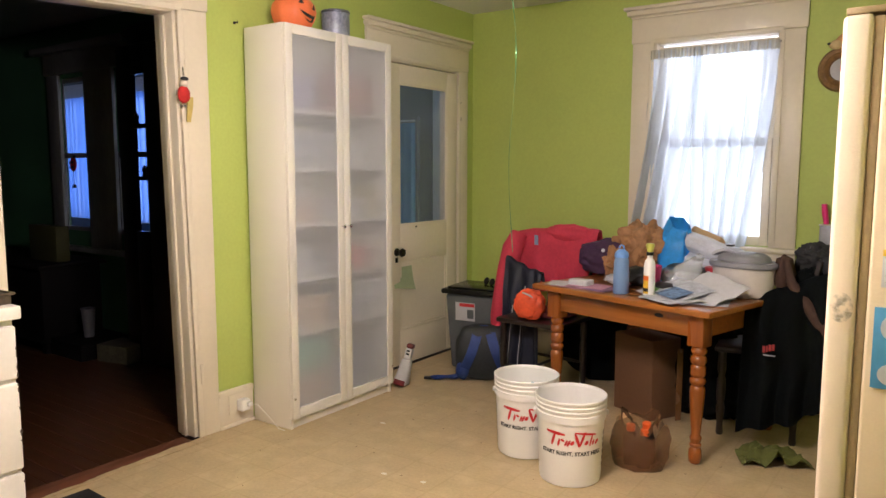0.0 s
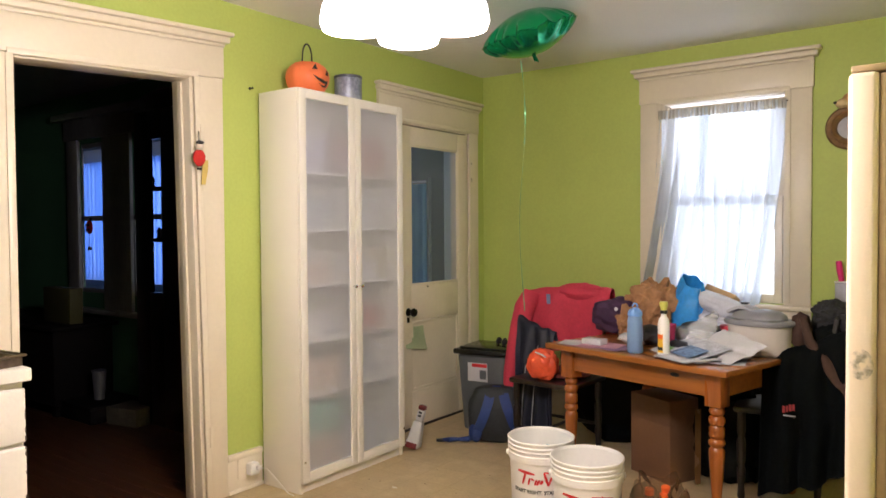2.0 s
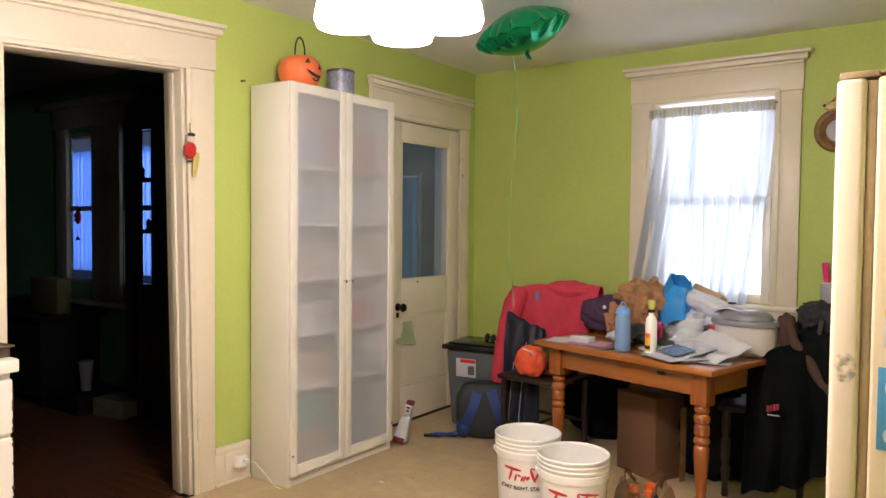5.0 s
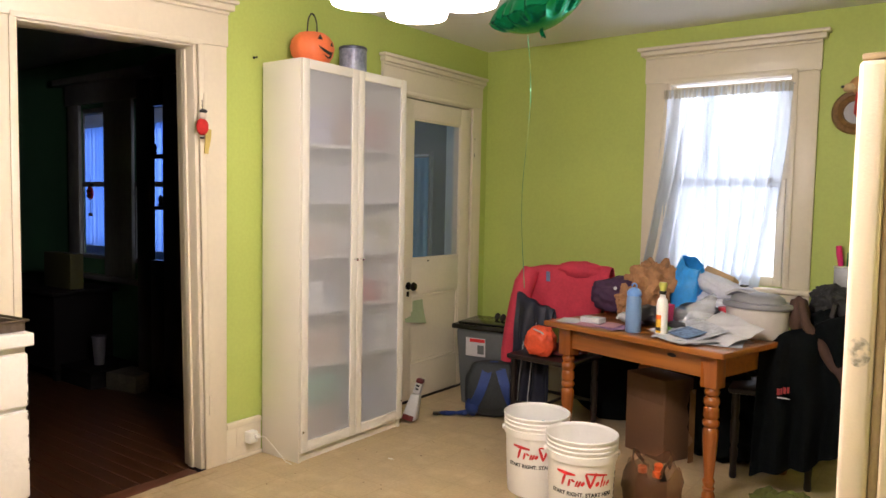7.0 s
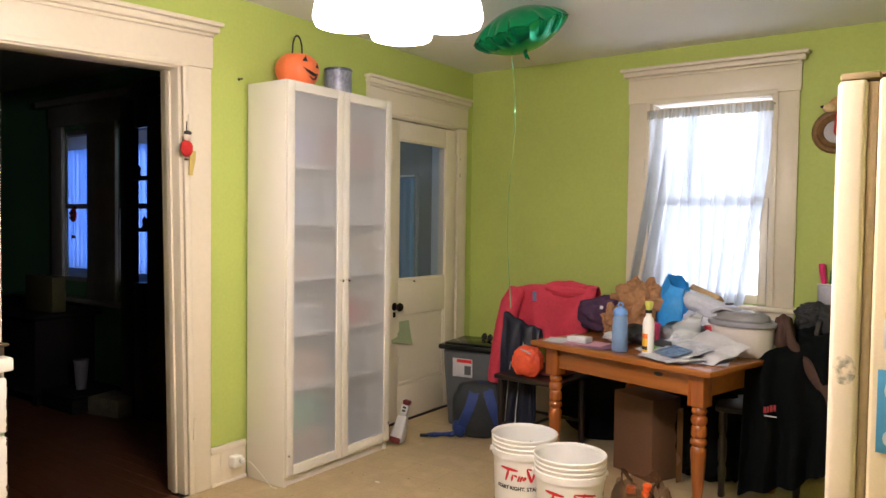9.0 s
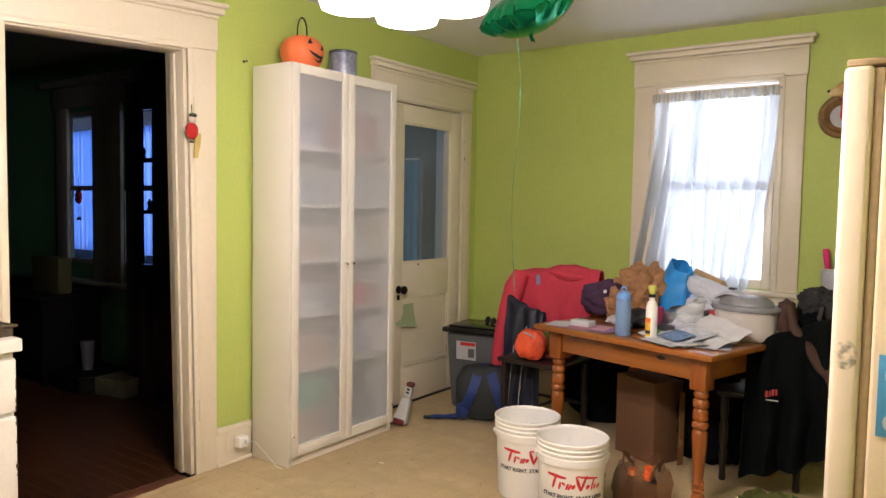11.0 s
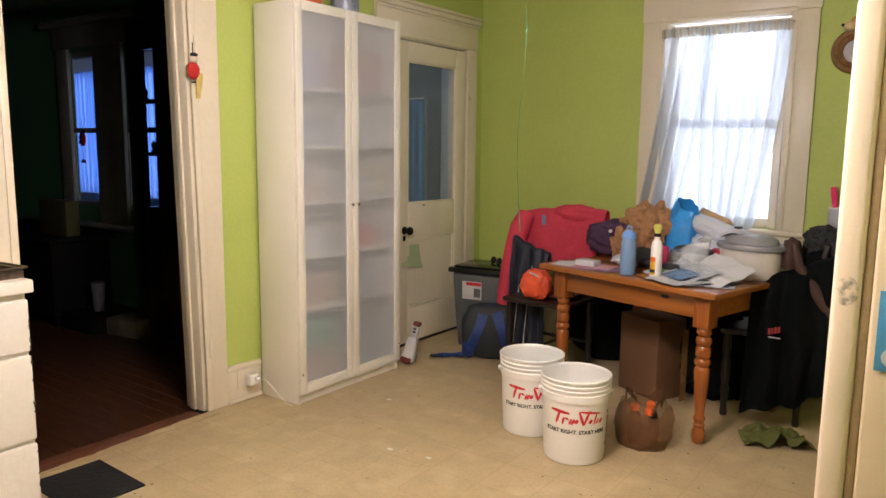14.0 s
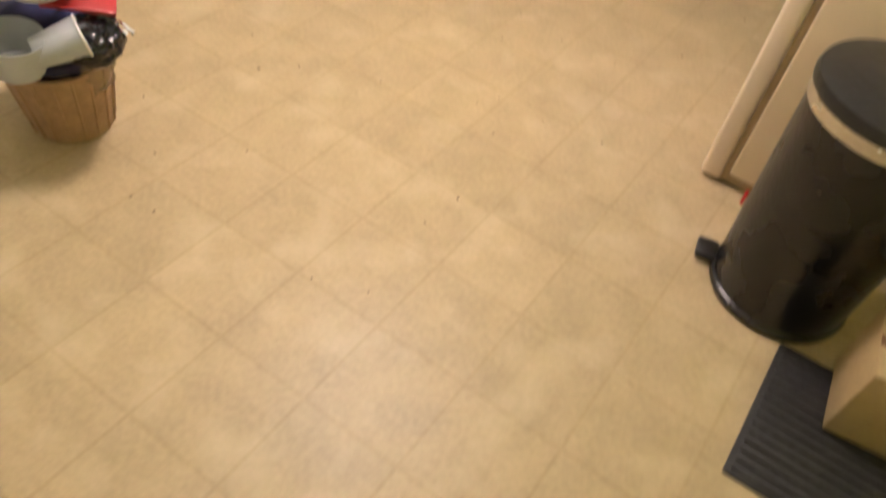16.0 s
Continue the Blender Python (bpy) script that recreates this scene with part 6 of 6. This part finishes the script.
pic = thing("magnet_picture", pose(FX + 0.088, FY - 0.002, 0.885), "sky blue printed picture held to the refrigerator side", "picture")
part("print_sheet", box(0, 0.135, -0.0015, 0, 0, 0.165, 0.0004), M_PICB, pic)
for k, (x, z, a, b) in enumerate(((0.03, 0.125, 0.018, 0.024), (0.045, 0.075, 0.020, 0.010), (0.035, 0.03, 0.024, 0.022), (0.09, 0.11, 0.022, 0.028), (0.10, 0.04, 0.022, 0.024))):
    part("print_shape", lathe([(0.0, 0), (1.0, 0.0), (1.0, 0.0008), (0, 0.0008)], 14, m=pose(x, -0.0018, z, 90, 0, 0) @ Matrix.Diagonal((a, b, 1, 1))), (M_PAPER, M_MAUVEP, M_PAPER, M_PAPER, M_HOLD)[k], pic)
cal = thing("magnet_calendar", pose(FX + 0.096, FY - 0.002, 1.09), "white paper calendar with a yellow top band", "calendar")
part("calendar_sheet", box(0, 0.12, -0.0015, 0, 0, 0.075, 0.0004), M_PAPER, cal)
part("calendar_band", box(0, 0.12, -0.0022, -0.0016, 0.0752 - 0.013, 0.0752, 0.0002), M_YEL, cal)
for k in range(4):
    part("grid_line", box(0.006, 0.114, -0.0022, -0.0016, 0.010 + k * 0.013, 0.011 + k * 0.013), M_HOLD, cal)
M_TOWEL = mat("white_terry_towel", (0.74, 0.72, 0.68), 0.95, vary=0.06, scale=40, fine=180, bump=0.05)
tagged(part("kitchen_towel", sheet(lambda u, v: Vector((FX + 0.135 + 0.16 * u + 0.01 * v, FY - 0.012 - 0.04 * (1 - v) - 0.012 * math.sin(9 * u + 1), 0.935 + 0.03 * math.sin(3 * u) * (1 - v) + 0.28 * v)), 24, 20, 0.006), M_TOWEL), "white terry kitchen towel hanging on the refrigerator side", "towel")
tagged(part("towel_hook", box(FX + 0.20, FX + 0.225, FY - 0.022, FY - 0.001, 1.200, 1.235, 0.003), M_BUCKET), "white magnetic towel hook", "hook")
# a small toy and jar standing on top of the refrigerator
ft = thing("top_trinkets", pose(FX + 0.10, FY + 0.10, FH + 0.0005), "small wooden dish on top of the refrigerator", "dish")
part("dish", lathe([(0, 0), (0.05, 0), (0.06, 0.014), (0.058, 0.018), (0.045, 0.006), (0, 0.005)], 24, caps=False), M_CLOCKF, ft)

# ---- step bin, tray and carton near the refrigerator ----
sb = thing("step_bin", pose(3.094, -1.055, 0) @ Matrix.Diagonal((1.04, 1.04, 1.04, 1)), "black round pedal bin with a steel rim", "bin")
part("bin_body", lathe([(0, 0), (0.150, 0), (0.158, 0.008), (0.158, 0.024), (0.152, 0.028), (0.166, 0.50), (0, 0.50)], 48), M_BLACKM, sb)
part("rim_band", lathe([(0.0, 0.5005), (0.169, 0.5005), (0.170, 0.505), (0.170, 0.528), (0.166, 0.532), (0, 0.532)], 48), M_STEEL, sb, "brushed steel rim band")
part("lid", lathe([(0.0, 0.5325), (0.174, 0.5325), (0.176, 0.545), (0.172, 0.558), (0.12, 0.572), (0, 0.578)], 48), M_BLACKP, sb)
part("hinge_block", box(0.02, 0.09, 0.14, 0.185, 0.47, 0.545, 0.006), M_BLACKP, sb)
part("pedal", box(-0.20, -0.150, -0.005, 0.055, 0.012, 0.032, 0.006, m=pose(0, 0, 0, 0, 0, 12)), M_BLACKP, sb)
part("foil_sticker", box(-0.168, -0.160, 0.07, 0.09, 0.12, 0.15, 0.001), M_RED, sb)
M_MESH = mat("black_ribbed_rubber", (0.016, 0.015, 0.014), 0.6, vary=0.4, scale=40, bump=0.05)
tr = thing("boot_tray", pose(3.155, -1.60, 0, 0, 0, 0), "black ribbed rubber boot tray on the floor", "tray")
part("tray_base", box(0, 0.50, 0, 0.39, 0.001, 0.008, 0.002), M_MESH, tr)
for k in range(15):
    part("tray_rib", box(0.012, 0.488, 0.012 + k * 0.0255, 0.022 + k * 0.0255, 0.0085, 0.014, 0.002), M_MESH, tr)
M_TANCARD = mat("tan_kraft_card", (0.42, 0.30, 0.14), 0.7, vary=0.08)
kb = thing("kraft_carton", pose(3.29, -1.38, 0.0145, 0, 0, 6), "tan cardboard carton beside the bin", "box")
part("carton_body", box(0.0, 0.26, 0.0, 0.20, 0.0, 0.195, 0.003), M_TANCARD, kb)
part("carton_flap", box(0.001, 0.259, 0.001, 0.098, 0.1955, 0.199, 0.001), M_TANCARD, kb)
part("carton_flap", box(0.001, 0.259, 0.102, 0.199, 0.1955, 0.199, 0.001), M_TANCARD, kb)
part("packing_tape", box(0.001, 0.259, 0.085, 0.115, 0.1992, 0.1998), M_CARD, kb)

# ---- base cabinet by the doorway ----
kc = thing("base_cabinet", pose(0.0315, -1.326, 0) @ Matrix.Diagonal((0.97, 1, 1.03, 1)), "white painted base cabinet with chipped drawers", "cabinet")
part("carcase", box(0.0, 0.392, -1.6, -0.006, 0.0, 0.792, 0.003), M_WHITE, kc)
for z0, z1 in ((0.592, 0.772), (0.285, 0.580), (0.035, 0.273)):
    dw = part("drawer", box(0.3925, 0.4115, -0.62, -0.004, z0, z1, 0.009, 3), M_WHITE, kc)
    part("pull", tube([(0.412, -0.36, (z0 + z1) / 2), (0.434, -0.345, (z0 + z1) / 2), (0.434, -0.275, (z0 + z1) / 2), (0.412, -0.26, (z0 + z1) / 2)], 0.005, 8), M_CHROME, dw, "small chrome pull")
    part("drawer", box(0.3925, 0.4115, -1.59, -0.63, z0, z1, 0.009, 3), M_WHITE, kc)
M_CHIP = mat("bare_dark_wood_chip", (0.05, 0.03, 0.02), 0.8)
rk = random.Random(9)
for k in range(14):
    z = rk.uniform(0.05, 0.77)
    part("paint_chip", lump((0.0012, rk.uniform(0.002, 0.005), rk.uniform(0.003, 0.012)), 1, 0.3, 3, k, m=pose(0.4110, -0.0075, z), flat=False), M_CHIP, kc)
ct = tagged(part("countertop", box(0.0315, 0.449, -2.92, -1.317, 0.818, 0.863, 0.006, 3), M_WHITE), "white enamelled countertop with a worn edge", "countertop")
M_PAN = mat("browned_baking_tin", (0.16, 0.12, 0.09), 0.35, 0.7, vary=0.3, scale=14)
pn = thing("baking_pan", pose(0.30, -1.48, 0.8635, 0, 0, 6), "browned metal baking pan on the counter", "pan")
part("pan_base", box(-0.10, 0.10, -0.14, 0.14, 0.0, 0.004, 0.001), M_PAN, pn)
for a in ((-0.108, -0.10, -0.148, 0.148), (0.10, 0.108, -0.148, 0.148), (-0.0998, 0.0998, 0.14, 0.148), (-0.0998, 0.0998, -0.148, -0.14)):
    part("pan_wall", box(a[0], a[1], a[2], a[3], 0.0, 0.034, 0.002), M_PAN, pn)
part("pan_rim", tube([(-0.115, -0.155, 0.036), (0.115, -0.155, 0.036), (0.115, 0.155, 0.036), (-0.115, 0.155, 0.036), (-0.115, -0.155, 0.036)], 0.005, 6), M_PAN, pn)
tagged(part("dark_skillet", lathe([(0, 0), (0.07, 0), (0.085, 0.03), (0.082, 0.03), (0.066, 0.006), (0, 0.006)], 28, caps=False, m=pose(0.29, -1.49, 0.8685)), M_BLACKM), "black skillet lying in the baking pan", "skillet")
M_MATB = mat("black_door_mat", (0.005, 0.0045, 0.005), 0.95, vary=0.3, scale=50, bump=0.06)
tagged(part("door_mat", box(-0.18, 0.18, -0.14, 0.14, 0.001, 0.009, 0.003, m=pose(0.316, -1.11, 0, 0, 0, -2)), M_MATB), "black rubber door mat by the doorway", "mat")

# ---- heap of dishes on a basket in the foreground ----
M_WICK = mat("tan_basket_plastic", (0.42, 0.27, 0.15), 0.6, vary=0.15, scale=20)
PX, PY = 1.43, -1.755
bs = thing("dish_tub", pose(PX, PY, 0), "tan plastic tub carrying a heap of dishes", "tub")
part("tub_shell", lathe([(0, 0.004), (0.080, 0.004), (0.088, 0.0), (0.095, 0.01), (0.125, 0.20), (0.121, 0.20), (0.09, 0.014), (0, 0.012)], 40, caps=False), M_WICK, bs)
part("tub_rim", tube([(0.126 * math.cos(2 * math.pi * k / 40), 0.126 * math.sin(2 * math.pi * k / 40), 0.204) for k in range(41)], 0.007, 8), M_WICK, bs)
for k in range(18):
    a = 2 * math.pi * k / 18
    part("tub_rib", tube([(0.097 * math.cos(a), 0.097 * math.sin(a), 0.012), (0.125 * math.cos(a), 0.125 * math.sin(a), 0.198)], 0.0035, 6), M_WICK, bs)
tagged(part("navy_cloth", lump((0.135, 0.13, 0.07), 4, 0.15, 2.2, 71, m=pose(PX - 0.01, PY + 0.01, 0.17)), mat("indigo_cloth", (0.03, 0.03, 0.10), 0.8, vary=0.2)), "indigo cloth stuffed between the dishes", "cloth")
M_CREAMB = mat("cream_plastic_bowl", (0.80, 0.78, 0.72), 0.3, vary=0.04)


def bowl(m, r, h, mt, name, label, rim=0.008):
    b = thing(name, m, label, "bowl", "mixing bowls on the heap")
    part("bowl_shell", lathe([(0, 0.003), (r * 0.62, 0.0), (r * 0.70, 0.004), (r * 0.89, h * 0.5), (r * 0.96, h - 0.004), (r * 0.945, h - 0.003), (r * 0.87, h * 0.5), (r * 0.66, 0.008), (0, 0.007)], 44, caps=False), mt, b)
    pts = [(r * math.cos(2 * math.pi * k / 40), r * math.sin(2 * math.pi * k / 40), h) for k in range(41)]
    part("bowl_rim", tube(pts, rim, 8), mt, b)
    return b


bowl(pose(1.500, -1.772, 0.412, 4, 3, 0), 0.102, 0.088, M_CREAMB, "plastic_bowl", "cream plastic mixing bowl on top of the heap")
bowl(pose(1.500, -1.772, 0.425, 4, 3, 0), 0.093, 0.078, M_STEEL, "steel_bowl", "brushed steel bowl nested in a plastic bowl", 0.003)
bowl(pose(1.375, -1.890, 0.36, -4, 6, 0), 0.095, 0.085, M_CREAMB, "plastic_bowl", "cream plastic bowl beside the steel bowl")
tagged(part("red_packet", box(-0.075, 0.075, -0.055, 0.055, 0.0, 0.012, 0.004, 2, m=pose(1.532, -1.715, 0.372, 4, 12, 52)), mat("red_foil_packet", (0.36, 0.014, 0.012), 0.38, vary=0.1)), "flat red foil packet tucked under the bowls", "packet")
M_FROSTP = clear("frosted_food_box", (0.62, 0.64, 0.68), 0.35, 0.72)
cn = thing("plastic_cup", pose(1.565, -1.860, 0.315, 78, 0, 155), "frosted plastic cup lying on its side", "cup")
part("cup_wall", lathe([(0, 0), (0.033, 0), (0.045, 0.10), (0.043, 0.10), (0.031, 0.003), (0, 0.003)], 28, caps=False), M_FROSTP, cn)
part("cup_rim", tube([(0.045 * math.cos(2 * math.pi * k / 28), 0.045 * math.sin(2 * math.pi * k / 28), 0.10) for k in range(29)], 0.003, 6), M_BUCKET, cn)
bx2 = thing("food_tub", pose(1.530, -1.888, 0.275, 0, 10, 0) @ Matrix.Diagonal((1.15, 1.15, 1.15, 1)), "round frosted plastic food tub", "tub")
part("tub_wall", lathe([(0, 0), (0.045, 0), (0.055, 0.075), (0.053, 0.075), (0.043, 0.003), (0, 0.003)], 28, caps=False), M_FROSTP, bx2)
tagged(part("black_pan", lathe([(0, 0), (0.07, 0), (0.08, 0.03), (0.077, 0.03), (0.066, 0.005), (0, 0.005)], 28, caps=False, m=pose(1.52, -1.720, 0.265, 12, 14, 0)), M_BLACKM), "small black pan in the heap", "pan")
for k in range(3):
    tagged(part("fork", tube([(1.50 + 0.02 * k, -1.720 + 0.01 * k, 0.30), (1.545 + 0.012 * k, -1.695 + 0.02 * k, 0.305), (1.585 + 0.008 * k, -1.670 + 0.012 * k, 0.285)], [0.002, 0.004, 0.006], 6), M_CHROME), "steel fork poking out of the heap", "fork", "forks")
tagged(part("cling_bag", lump((0.05, 0.05, 0.09), 4, 0.22, 2.4, 77, m=pose(1.525, -1.725, 0.13)), clear("crinkled_clear_bag", (0.55, 0.42, 0.30), 0.25, 0.45)), "crinkled clear plastic bag by the tub", "bag")

M_GLOSSBAG = mat("glossy_black_film", (0.006, 0.006, 0.008), 0.16, vary=0.2)
tagged(part("black_bag", lump((0.062, 0.070, 0.045), 5, 0.16, 2.2, 81, crease=0.02, m=pose(1.580, -1.750, 0.262, 0, 12, 10)), M_GLOSSBAG), "glossy black plastic bag crumpled in the heap", "bag")
M_BLUEPK = mat("blue_white_wrapper", (0.10, 0.16, 0.42), 0.4, vary=0.3, scale=30, tint=(0.6, 0.7, 0.85), stain=0.7)
tagged(part("blue_wrapper", lump((0.075, 0.05, 0.03), 4, 0.12, 2.2, 83, power=0.7, m=pose(1.355, -1.760, 0.395, 0, -8, 20)), M_BLUEPK), "blue and white film wrapper behind the bowls", "wrapper")
